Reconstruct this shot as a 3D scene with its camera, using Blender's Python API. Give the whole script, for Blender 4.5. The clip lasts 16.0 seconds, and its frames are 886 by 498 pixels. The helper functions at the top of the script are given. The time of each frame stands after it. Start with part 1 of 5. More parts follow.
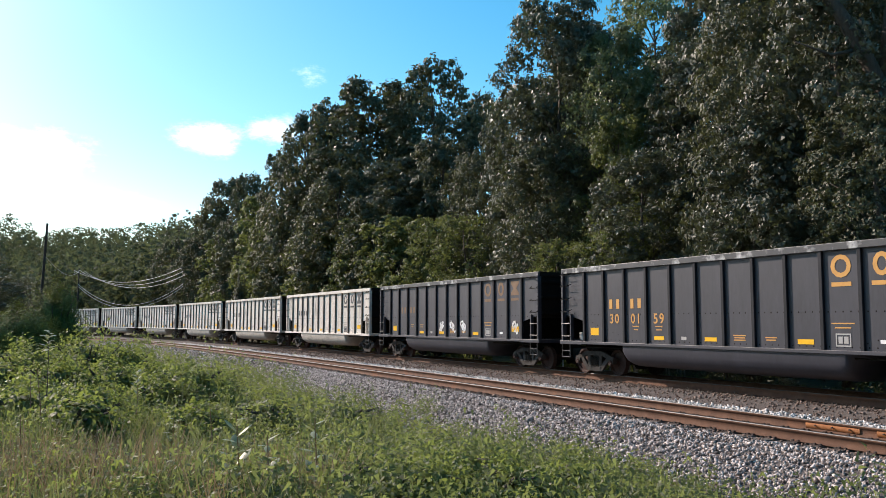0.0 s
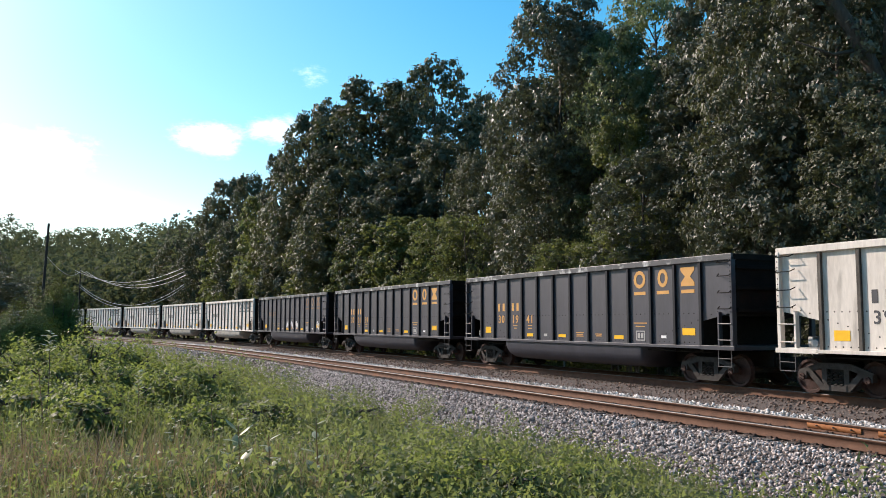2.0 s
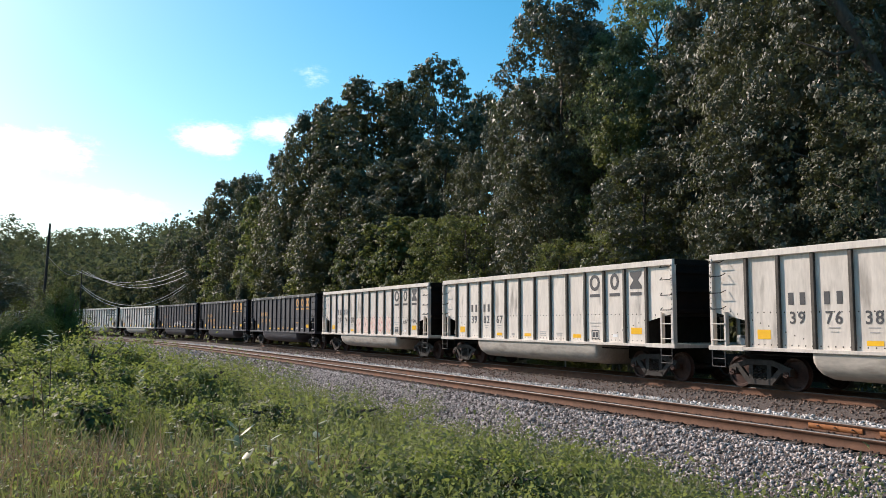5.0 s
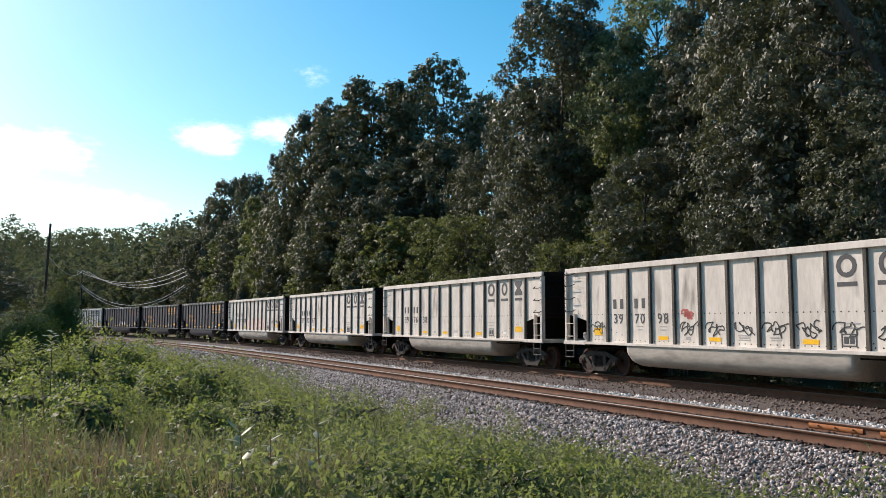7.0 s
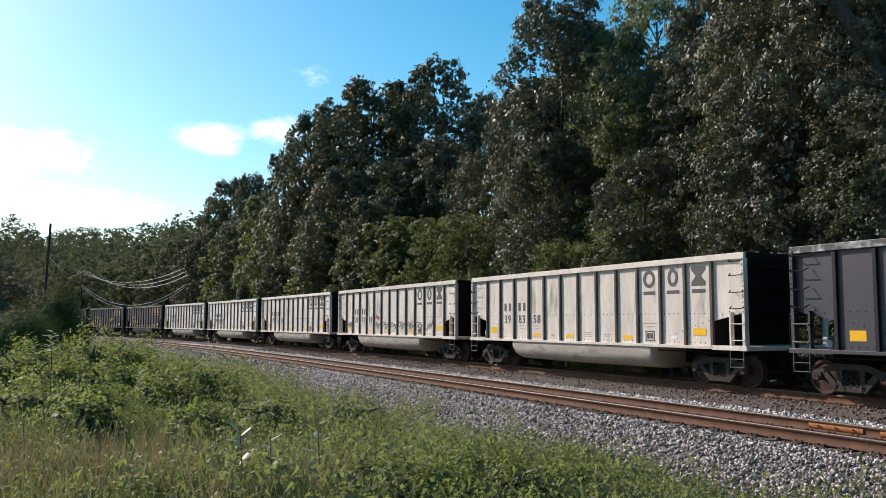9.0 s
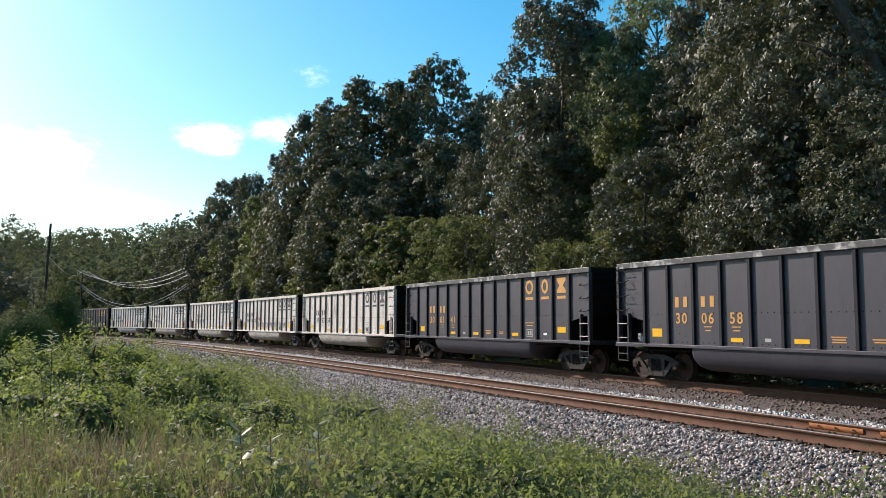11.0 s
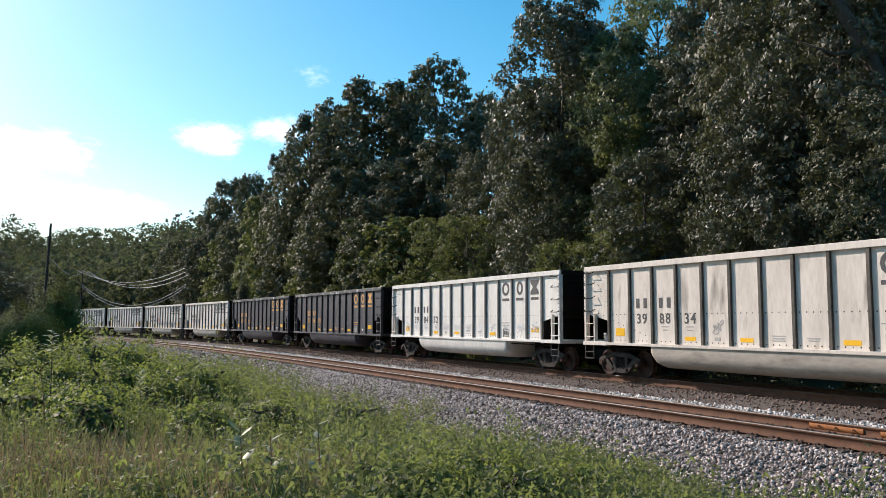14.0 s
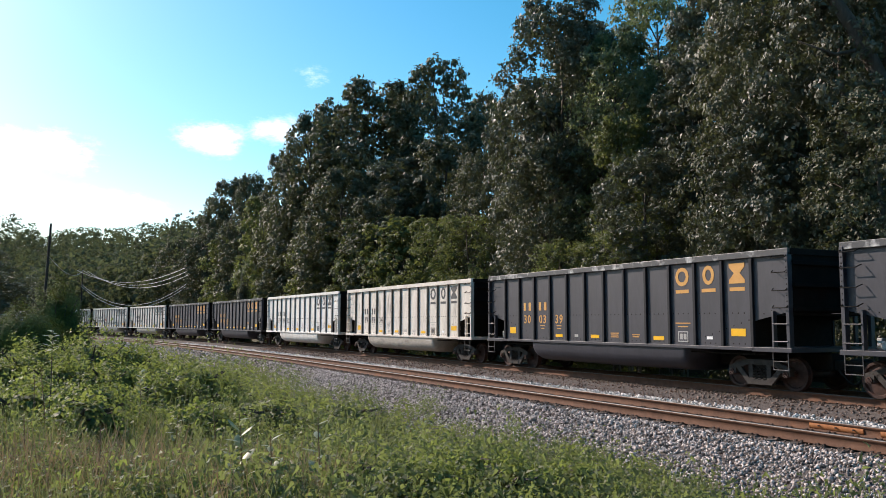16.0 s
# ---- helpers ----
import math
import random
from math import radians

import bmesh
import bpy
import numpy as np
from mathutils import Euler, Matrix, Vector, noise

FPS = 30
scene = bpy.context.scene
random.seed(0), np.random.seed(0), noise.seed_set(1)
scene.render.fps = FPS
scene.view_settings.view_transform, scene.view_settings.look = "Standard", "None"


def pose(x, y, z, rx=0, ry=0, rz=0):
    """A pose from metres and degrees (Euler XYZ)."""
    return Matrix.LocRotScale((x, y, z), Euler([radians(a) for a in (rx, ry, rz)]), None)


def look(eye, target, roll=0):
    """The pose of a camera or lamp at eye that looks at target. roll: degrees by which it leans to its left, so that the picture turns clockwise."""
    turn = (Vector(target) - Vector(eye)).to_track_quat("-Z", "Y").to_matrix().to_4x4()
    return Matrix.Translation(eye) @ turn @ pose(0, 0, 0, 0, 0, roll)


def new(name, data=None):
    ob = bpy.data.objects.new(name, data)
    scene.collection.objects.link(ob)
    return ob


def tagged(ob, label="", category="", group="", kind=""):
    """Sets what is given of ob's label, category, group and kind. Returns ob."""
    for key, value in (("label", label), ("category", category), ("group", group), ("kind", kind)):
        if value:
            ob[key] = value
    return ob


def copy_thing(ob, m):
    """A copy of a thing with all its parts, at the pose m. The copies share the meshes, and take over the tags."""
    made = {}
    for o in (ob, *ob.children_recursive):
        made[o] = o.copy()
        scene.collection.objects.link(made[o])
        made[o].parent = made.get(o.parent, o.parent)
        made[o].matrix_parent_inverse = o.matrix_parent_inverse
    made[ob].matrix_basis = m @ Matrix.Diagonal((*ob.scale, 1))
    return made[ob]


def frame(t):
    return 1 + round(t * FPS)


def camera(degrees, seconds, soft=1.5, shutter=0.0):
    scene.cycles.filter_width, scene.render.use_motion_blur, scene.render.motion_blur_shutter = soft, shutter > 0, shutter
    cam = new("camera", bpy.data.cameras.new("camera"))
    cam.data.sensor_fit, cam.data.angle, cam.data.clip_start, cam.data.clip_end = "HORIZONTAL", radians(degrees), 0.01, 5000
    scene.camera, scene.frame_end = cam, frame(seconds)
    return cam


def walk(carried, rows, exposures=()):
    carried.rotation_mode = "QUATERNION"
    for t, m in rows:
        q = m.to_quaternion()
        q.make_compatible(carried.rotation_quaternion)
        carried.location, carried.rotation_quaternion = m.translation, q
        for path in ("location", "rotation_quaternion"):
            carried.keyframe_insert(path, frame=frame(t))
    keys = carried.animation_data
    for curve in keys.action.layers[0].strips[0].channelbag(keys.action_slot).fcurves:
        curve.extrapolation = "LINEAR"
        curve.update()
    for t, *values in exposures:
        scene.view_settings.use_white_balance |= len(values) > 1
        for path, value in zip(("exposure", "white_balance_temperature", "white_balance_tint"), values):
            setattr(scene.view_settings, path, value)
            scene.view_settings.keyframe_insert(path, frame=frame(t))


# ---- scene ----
cam = camera(56.2, 16.0, soft=0.85)

# ---- the camera's path: held almost still, it settles by a fraction of a degree ----
EYE_Z = 1.90
PAN = ((0.0, 0.0), (1.0, 1.5), (2.0, 2.0), (3.5, 3.0), (6.5, 4.5), (9.0, 4.7), (12.0, 5.0), (16.0, 5.2))


def camera_pose(pan):
    return pose(0, 0, EYE_Z) @ pose(0, 0, 0, 0, 0, pan * 0.039) @ pose(0, 0, 0, 90 + 5.076) @ pose(0, 0, 0, 0, 0, 0.106)


walk(cam, [(t, camera_pose(p)) for t, p in PAN], exposures=[(0.0, 0.45), (2.5, 0.48), (4.0, 0.34), (6.5, 0.28), (9.0, 0.22), (11.5, 0.42), (13.0, 0.34), (14.5, 0.28), (16.0, 0.34)])

# ---- sky and sun ----
SUN_AZ, SUN_EL = radians(53), radians(31)      # azimuth to the left of the view
to_sun = Vector((-math.sin(SUN_AZ) * math.cos(SUN_EL), math.cos(SUN_AZ) * math.cos(SUN_EL), math.sin(SUN_EL)))
sun_data = bpy.data.lights.new("sun", "SUN")
sun_data.energy, sun_data.angle, sun_data.color = 5.0, radians(0.5), (1.0, 0.845, 0.735)
sun = new("sun", sun_data)
sun.matrix_world = look(to_sun * 100, (0, 0, 0))

world = bpy.data.worlds.new("sky")
scene.world = world
world.use_nodes = True


def make_sky():
    nt = world.node_tree
    nt.nodes.clear()
    out = nt.nodes.new("ShaderNodeOutputWorld")
    bg = nt.nodes.new("ShaderNodeBackground")
    sky = nt.nodes.new("ShaderNodeTexSky")
    sky.sky_type, sky.sun_disc = "NISHITA", False
    sky.sun_elevation, sky.sun_rotation = SUN_EL, -SUN_AZ
    sky.air_density, sky.dust_density, sky.ozone_density = 1.0, 0.7, 1.5
    bg.inputs["Strength"].default_value = 0.145
    co = nt.nodes.new("ShaderNodeTexCoord")
    # clouds: soft patches where the sky shows them, broken up by noise
    noi = nt.nodes.new("ShaderNodeTexNoise")
    noi.inputs["Scale"].default_value, noi.inputs["Detail"].default_value, noi.inputs["Roughness"].default_value = 34.0, 9.0, 0.72
    mp = nt.nodes.new("ShaderNodeMapping")
    mp.inputs["Scale"].default_value = (1, 1, 2.2)
    nt.links.new(co.outputs["Generated"], mp.inputs["Vector"])
    nt.links.new(mp.outputs["Vector"], noi.inputs["Vector"])
    total = None
    for az, el, wide, high, amount in CLOUDS:
        a, e = radians(az), radians(el)
        c = Vector((math.sin(a) * math.cos(e), math.cos(a) * math.cos(e), math.sin(e)))
        sub = nt.nodes.new("ShaderNodeVectorMath")
        sub.operation = "SUBTRACT"
        sub.inputs[1].default_value = c
        nt.links.new(co.outputs["Generated"], sub.inputs[0])
        scl = nt.nodes.new("ShaderNodeVectorMath")
        scl.operation = "MULTIPLY"
        scl.inputs[1].default_value = (1 / wide, 1 / wide, 1 / high)
        nt.links.new(sub.outputs[0], scl.inputs[0])
        ln = nt.nodes.new("ShaderNodeVectorMath")
        ln.operation = "LENGTH"
        nt.links.new(scl.outputs[0], ln.inputs[0])
        fall = nt.nodes.new("ShaderNodeMapRange")
        fall.interpolation_type = "SMOOTHSTEP"
        fall.inputs["From Min"].default_value, fall.inputs["From Max"].default_value = 1.0, 0.0
        fall.inputs["To Max"].default_value = amount
        nt.links.new(ln.outputs["Value"], fall.inputs["Value"])
        if total is None:
            total = fall.outputs[0]
        else:
            mx = nt.nodes.new("ShaderNodeMath")
            mx.operation = "MAXIMUM"
            nt.links.new(total, mx.inputs[0])
            nt.links.new(fall.outputs[0], mx.inputs[1])
            total = mx.outputs[0]
    ad = nt.nodes.new("ShaderNodeMath")
    ad.operation = "ADD"
    nt.links.new(total, ad.inputs[0])
    nt.links.new(noi.outputs["Fac"], ad.inputs[1])
    edge = nt.nodes.new("ShaderNodeMapRange")
    edge.interpolation_type = "SMOOTHSTEP"
    edge.inputs["From Min"].default_value, edge.inputs["From Max"].default_value, edge.inputs["To Max"].default_value = 0.80, 1.42, 0.8
    nt.links.new(ad.outputs[0], edge.inputs["Value"])
    mix = nt.nodes.new("ShaderNodeMix")
    mix.data_type = "RGBA"
    mix.inputs["B"].default_value = (11, 11, 11, 1)
    nt.links.new(edge.outputs[0], mix.inputs["Factor"])
    hue = nt.nodes.new("ShaderNodeHueSaturation")      # clear late-summer air
    hue.inputs["Saturation"].default_value, hue.inputs["Hue"].default_value = 1.5, 0.481
    nt.links.new(sky.outputs[0], hue.inputs["Color"])
    nt.links.new(hue.outputs[0], mix.inputs["A"])
    nt.links.new(mix.outputs["Result"], bg.inputs["Color"])
    nt.links.new(bg.outputs[0], out.inputs[0])


# azimuth and elevation in degrees, half width, half height, how dense
CLOUDS = ((-16.0, 12.2, 0.085, 0.044, 0.78), (-11.6, 12.9, 0.07, 0.038, 0.74), (-9.4, 16.7, 0.055, 0.034, 0.46), (-5.2, 16.2, 0.05, 0.03, 0.34),
          (-27, 10.6, 0.15, 0.050, 0.74), (-26, 7.4, 0.22, 0.040, 0.92), (-45, 11, 0.3, 0.10, 0.7))
make_sky()


# ---- materials ----
def material(name):
    m = bpy.data.materials.new(name)
    m.use_nodes = True
    nt = m.node_tree
    return m, nt, nt.nodes["Principled BSDF"]


def surface(name, dark, light, scale=6.0, rough=0.8, bump=0.2, metal=0.0, streak=(1, 1, 1), fine=60.0, spread=(0.3, 0.7), island=0.0, per_object=0.0,
            coords="Object", stain=None, stain_scale=1.5, stain_from=0.55, spec=0.5):
    """A weathered surface: two colours mixed by coarse and fine noise, stains, bump."""
    m, nt, b = material(name)
    co = nt.nodes.new("ShaderNodeTexCoord")
    mp = nt.nodes.new("ShaderNodeMapping")
    mp.inputs["Scale"].default_value = streak
    nt.links.new(co.outputs[coords], mp.inputs["Vector"])
    n1, n2 = nt.nodes.new("ShaderNodeTexNoise"), nt.nodes.new("ShaderNodeTexNoise")
    for n, s in ((n1, scale), (n2, fine)):
        n.inputs["Scale"].default_value, n.inputs["Detail"].default_value, n.inputs["Roughness"].default_value = s, 5.0, 0.6
        nt.links.new(mp.outputs[0], n.inputs["Vector"])
    av = nt.nodes.new("ShaderNodeMix")
    av.inputs["Factor"].default_value = 0.4
    nt.links.new(n1.outputs["Fac"], av.inputs["A"])
    nt.links.new(n2.outputs["Fac"], av.inputs["B"])
    value = av.outputs["Result"]
    for amount, source in ((island, "isl"), (per_object, "obj")):
        if amount:
            if source == "isl":
                rnd = nt.nodes.new("ShaderNodeNewGeometry").outputs["Random Per Island"]
            else:
                rnd = nt.nodes.new("ShaderNodeObjectInfo").outputs["Random"]
            mm = nt.nodes.new("ShaderNodeMix")
            mm.inputs["Factor"].default_value = amount
            nt.links.new(value, mm.inputs["A"])
            nt.links.new(rnd, mm.inputs["B"])
            value = mm.outputs["Result"]
    rg = nt.nodes.new("ShaderNodeMapRange")
    rg.inputs["From Min"].default_value, rg.inputs["From Max"].default_value = spread
    nt.links.new(value, rg.inputs["Value"])
    mix = nt.nodes.new("ShaderNodeMix")
    mix.data_type = "RGBA"
    mix.inputs["A"].default_value, mix.inputs["B"].default_value = (*dark, 1), (*light, 1)
    nt.links.new(rg.outputs[0], mix.inputs["Factor"])
    color = mix.outputs["Result"]
    if stain:
        n3 = nt.nodes.new("ShaderNodeTexNoise")
        n3.inputs["Scale"].default_value, n3.inputs["Detail"].default_value = stain_scale, 6.0
        nt.links.new(mp.outputs[0], n3.inputs["Vector"])
        r3 = nt.nodes.new("ShaderNodeMapRange")
        r3.inputs["From Min"].default_value, r3.inputs["From Max"].default_value = stain_from, stain_from + 0.2
        nt.links.new(n3.outputs["Fac"], r3.inputs["Value"])
        mx = nt.nodes.new("ShaderNodeMix")
        mx.data_type = "RGBA"
        mx.inputs["B"].default_value = (*stain, 1)
        nt.links.new(r3.outputs[0], mx.inputs["Factor"])
        nt.links.new(color, mx.inputs["A"])
        color = mx.outputs["Result"]
    nt.links.new(color, b.inputs["Base Color"])
    b.inputs["Roughness"].default_value, b.inputs["Metallic"].default_value = rough, metal
    b.inputs["Specular IOR Level"].default_value = spec
    if bump:
        bp = nt.nodes.new("ShaderNodeBump")
        bp.inputs["Strength"].default_value, bp.inputs["Distance"].default_value = bump, 0.02
        nt.links.new(n2.outputs["Fac"], bp.inputs["Height"])
        nt.links.new(bp.outputs[0], b.inputs["Normal"])
    return m


def leaf_material(name, dark, light, rough=0.45, through_amount=0.3, glow=(0.25, 0.35, 0.05), patch=0.25):
    """Leaves: each its own green, shiny above, letting some light through."""
    m, nt, b = material(name)
    geo = nt.nodes.new("ShaderNodeNewGeometry")
    noi = nt.nodes.new("ShaderNodeTexNoise")
    noi.inputs["Scale"].default_value = patch
    co = nt.nodes.new("ShaderNodeTexCoord")
    nt.links.new(co.outputs["Object"], noi.inputs["Vector"])
    av = nt.nodes.new("ShaderNodeMix")
    av.inputs["Factor"].default_value = 0.5
    nt.links.new(geo.outputs["Random Per Island"], av.inputs["A"])
    nt.links.new(noi.outputs["Fac"], av.inputs["B"])
    mix = nt.nodes.new("ShaderNodeMix")
    mix.data_type = "RGBA"
    mix.inputs["A"].default_value, mix.inputs["B"].default_value = (*dark, 1), (*light, 1)
    nt.links.new(av.outputs["Result"], mix.inputs["Factor"])
    nt.links.new(mix.outputs["Result"], b.inputs["Base Color"])
    b.inputs["Roughness"].default_value, b.inputs["Specular IOR Level"].default_value = rough, 0.35
    tr = nt.nodes.new("ShaderNodeBsdfTranslucent")
    tr.inputs["Color"].default_value = (*glow, 1)
    ms = nt.nodes.new("ShaderNodeMixShader")
    ms.inputs["Fac"].default_value = through_amount
    nt.links.new(b.outputs[0], ms.inputs[1])
    nt.links.new(tr.outputs[0], ms.inputs[2])
    nt.links.new(ms.outputs[0], nt.nodes["Material Output"].inputs["Surface"])
    return m


M_WHITE = surface("weathered white car paint", (0.50, 0.455, 0.405), (0.78, 0.72, 0.65), 1.2, 0.75, 0.05, streak=(1.6, 1.6, 0.35), fine=9, spread=(0.3, 0.62), stain=(0.24, 0.215, 0.19), stain_scale=1.6, stain_from=0.6, per_object=0.12, spec=0.2)
M_CLEAN = surface("clean white car paint", (0.62, 0.60, 0.56), (0.80, 0.78, 0.74), 1.2, 0.7, 0.04, streak=(1.6, 1.6, 0.3), fine=9, spread=(0.3, 0.62), stain=(0.36, 0.35, 0.34), stain_scale=1.4, stain_from=0.64, spec=0.25)
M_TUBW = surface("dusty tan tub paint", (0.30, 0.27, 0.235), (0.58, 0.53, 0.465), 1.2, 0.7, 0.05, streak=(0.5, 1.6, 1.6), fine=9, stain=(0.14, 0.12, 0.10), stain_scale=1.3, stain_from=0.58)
M_BLACK = surface("black car paint", (0.026, 0.0255, 0.035), (0.050, 0.049, 0.064), 1.5, 0.5, 0.05, streak=(1.2, 1.2, 0.35), fine=10, spread=(0.3, 0.7), per_object=0.15)
M_CHIP = surface("chipped black chord paint", (0.035, 0.035, 0.04), (0.07, 0.07, 0.075), 3, 0.5, 0.05, stain=(0.75, 0.75, 0.74), stain_scale=2.4, stain_from=0.56)
# Grimy steel, lowered to near black to carry the shade inside the car ends.
M_UNDER = surface("grimy shade-dark underframe steel", (0.007, 0.006, 0.0055), (0.024, 0.021, 0.018), 5, 0.9, 0.3, spec=0.2)
M_TRUCK = surface("dusty truck casting", (0.022, 0.020, 0.019), (0.085, 0.076, 0.070), 6, 0.85, 0.3, spec=0.25)
M_WHEEL = surface("rusty wheel steel", (0.020, 0.012, 0.010), (0.10, 0.052, 0.042), 7, 0.7, 0.2, metal=0.1, spec=0.3)
# Soot and rust, blackened further to stand in for deep shade at the ends.
M_RUSTEND = surface("shade-dark sooty rusted end sheet", (0.006, 0.0055, 0.005), (0.020, 0.016, 0.014), 2, 0.95, 0.1, stain=(0.034, 0.012, 0.007), stain_scale=0.9, stain_from=0.55, spec=0.1)
# Black posts: the shade on their trailing faces is put into the colour.
M_POSTB = surface("shaded black post paint", (0.008, 0.0085, 0.011), (0.026, 0.027, 0.034), 2.0, 0.7, 0.1, streak=(2, 2, 0.6), fine=14, spec=0.25)
M_STEP = surface("dull grey step iron", (0.05, 0.046, 0.044), (0.16, 0.15, 0.145), 5, 0.8, 0.1)
# Dusty white posts, darkened to carry the shade of faces turned from the sun.
M_POST = surface("dusty shaded post paint", (0.035, 0.031, 0.027), (0.17, 0.15, 0.13), 2.0, 0.8, 0.1, streak=(2, 2, 0.6), fine=14, spec=0.2)
M_POSTC = surface("dusty shaded clean post paint", (0.07, 0.068, 0.066), (0.28, 0.27, 0.26), 2.0, 0.8, 0.1, streak=(2, 2, 0.6), fine=14, spec=0.2)
M_ORANGE = surface("orange lettering paint", (0.52, 0.25, 0.05), (0.66, 0.34, 0.08), 4, 0.6, 0)
M_DARKLET = surface("dark grey lettering paint", (0.035, 0.035, 0.04), (0.07, 0.07, 0.075), 4, 0.6, 0)
M_FADED = surface("faded brown lettering paint", (0.13, 0.075, 0.04), (0.22, 0.12, 0.06), 4, 0.7, 0)
M_REFLECT = surface("yellow reflective tape", (0.80, 0.42, 0.01), (0.95, 0.55, 0.02), 6, 0.35, 0)
M_PALE = surface("pale stencil paint", (0.32, 0.31, 0.30), (0.45, 0.44, 0.43), 6, 0.7, 0)
M_SPRAYW = surface("white spray paint", (0.75, 0.75, 0.75), (0.85, 0.85, 0.85), 6, 0.5, 0)
M_SPRAYP = surface("pink spray paint", (0.70, 0.48, 0.42), (0.82, 0.66, 0.58), 6, 0.5, 0, stain=(0.45, 0.05, 0.05), stain_scale=7, stain_from=0.55)
M_SPRAYK = surface("black spray paint", (0.02, 0.02, 0.02), (0.05, 0.05, 0.05), 6, 0.5, 0)
M_SPRAYR = surface("red spray paint", (0.40, 0.08, 0.07), (0.50, 0.12, 0.1), 6, 0.5, 0)
M_RAIL = surface("rusty rail steel", (0.078, 0.040, 0.027), (0.175, 0.092, 0.058), 4, 0.85, 0.2, stain=(0.22, 0.085, 0.035), stain_scale=0.8, stain_from=0.62, spec=0.2)
M_HEAD = surface("worn rail head", (0.075, 0.068, 0.062), (0.17, 0.155, 0.145), 3, 0.5, 0.05, metal=0.3)
M_ORANGERUST = surface("fresh orange rust", (0.24, 0.08, 0.022), (0.38, 0.145, 0.042), 8, 0.85, 0.2)
M_TIE = surface("weathered creosoted timber", (0.045, 0.036, 0.030), (0.14, 0.115, 0.095), 3, 0.9, 0.4, streak=(1, 8, 4), per_object=0.3)
M_PLATE = surface("dark rusty track fittings", (0.025, 0.018, 0.015), (0.08, 0.05, 0.038), 9, 0.8, 0.2)
M_STONE = surface("crushed granite ballast", (0.090, 0.071, 0.064), (0.72, 0.63, 0.585), 9, 0.9, 0.3, spread=(0.13, 0.95), island=0.85, spec=0.25)
M_STONEP = surface("pale clean ballast", (0.30, 0.28, 0.265), (0.78, 0.74, 0.71), 9, 0.9, 0.3, spread=(0.1, 0.9), island=0.8, spec=0.25)
M_STONED = surface("rust-dusted ballast", (0.100, 0.066, 0.052), (0.29, 0.212, 0.175), 9, 0.9, 0.3, spread=(0.2, 0.9), island=0.6, spec=0.2)
M_BED = surface("fine ballast bed", (0.055, 0.045, 0.04), (0.20, 0.17, 0.155), 14, 0.95, 0.8, fine=45, spec=0.1)
M_SOIL = surface("meadow soil and litter", (0.035, 0.03, 0.016), (0.11, 0.10, 0.045), 2.5, 0.95, 0.5, fine=30)
M_BARK = surface("grey-brown bark", (0.035, 0.028, 0.022), (0.13, 0.105, 0.085), 3, 0.9, 0.7, streak=(4, 4, 0.8))
M_TWIG = surface("pale dead wood", (0.14, 0.12, 0.10), (0.32, 0.28, 0.24), 4, 0.9, 0.3, streak=(5, 5, 0.8))
M_POLE = surface("dark creosoted pole wood", (0.025, 0.02, 0.016), (0.07, 0.055, 0.045), 3, 0.9, 0.4, streak=(6, 6, 0.5))
M_WIRE = surface("grey cable sheath", (0.28, 0.28, 0.29), (0.42, 0.42, 0.43), 8, 0.4, 0)
M_STAKE = surface("white stake paint", (0.75, 0.75, 0.74), (0.85, 0.85, 0.84), 8, 0.6, 0)
L_OAK = leaf_material("dark oak leaves", (0.034, 0.039, 0.022), (0.130, 0.130, 0.078), 0.58, 0.15, (0.16, 0.18, 0.06), 0.4)
L_MAGN = leaf_material("glossy grey-green leaves", (0.039, 0.045, 0.032), (0.135, 0.138, 0.100), 0.47, 0.14, (0.16, 0.19, 0.07), 0.4)
L_PALER = leaf_material("pale green ash leaves", (0.060, 0.076, 0.040), (0.185, 0.205, 0.115), 0.45, 0.3, (0.27, 0.33, 0.11), 0.4)
L_LIGHT = leaf_material("light green leaves", (0.045, 0.060, 0.020), (0.125, 0.140, 0.048), 0.55, 0.28, (0.26, 0.30, 0.08), 0.5)
L_FAR = leaf_material("hillside foliage", (0.046, 0.056, 0.036), (0.110, 0.116, 0.070), 0.9, 0.26, (0.22, 0.25, 0.10), 0.14)
L_WEED = leaf_material("meadow weed leaves", (0.022, 0.032, 0.012), (0.185, 0.200, 0.085), 0.6, 0.36, (0.32, 0.38, 0.11), 0.9)
L_SHRUB = leaf_material("shrub leaves", (0.030, 0.042, 0.014), (0.180, 0.205, 0.060), 0.62, 0.36, (0.34, 0.41, 0.09), 0.9)
L_VINE = leaf_material("vine leaves", (0.026, 0.038, 0.011), (0.165, 0.205, 0.050), 0.85, 0.08, (0.26, 0.34, 0.05), 0.8)
L_GRASS = leaf_material("meadow grass", (0.055, 0.072, 0.026), (0.185, 0.192, 0.088), 0.6, 0.3, (0.30, 0.34, 0.12), 0.5)
L_DRY = leaf_material("dry grass stalks", (0.085, 0.052, 0.038), (0.36, 0.27, 0.17), 0.7, 0.25, (0.38, 0.28, 0.15), 1.2)
L_BIG = leaf_material("broad pale leaves", (0.20, 0.22, 0.12), (0.46, 0.46, 0.32), 0.45, 0.25, (0.46, 0.50, 0.22), 0.8)

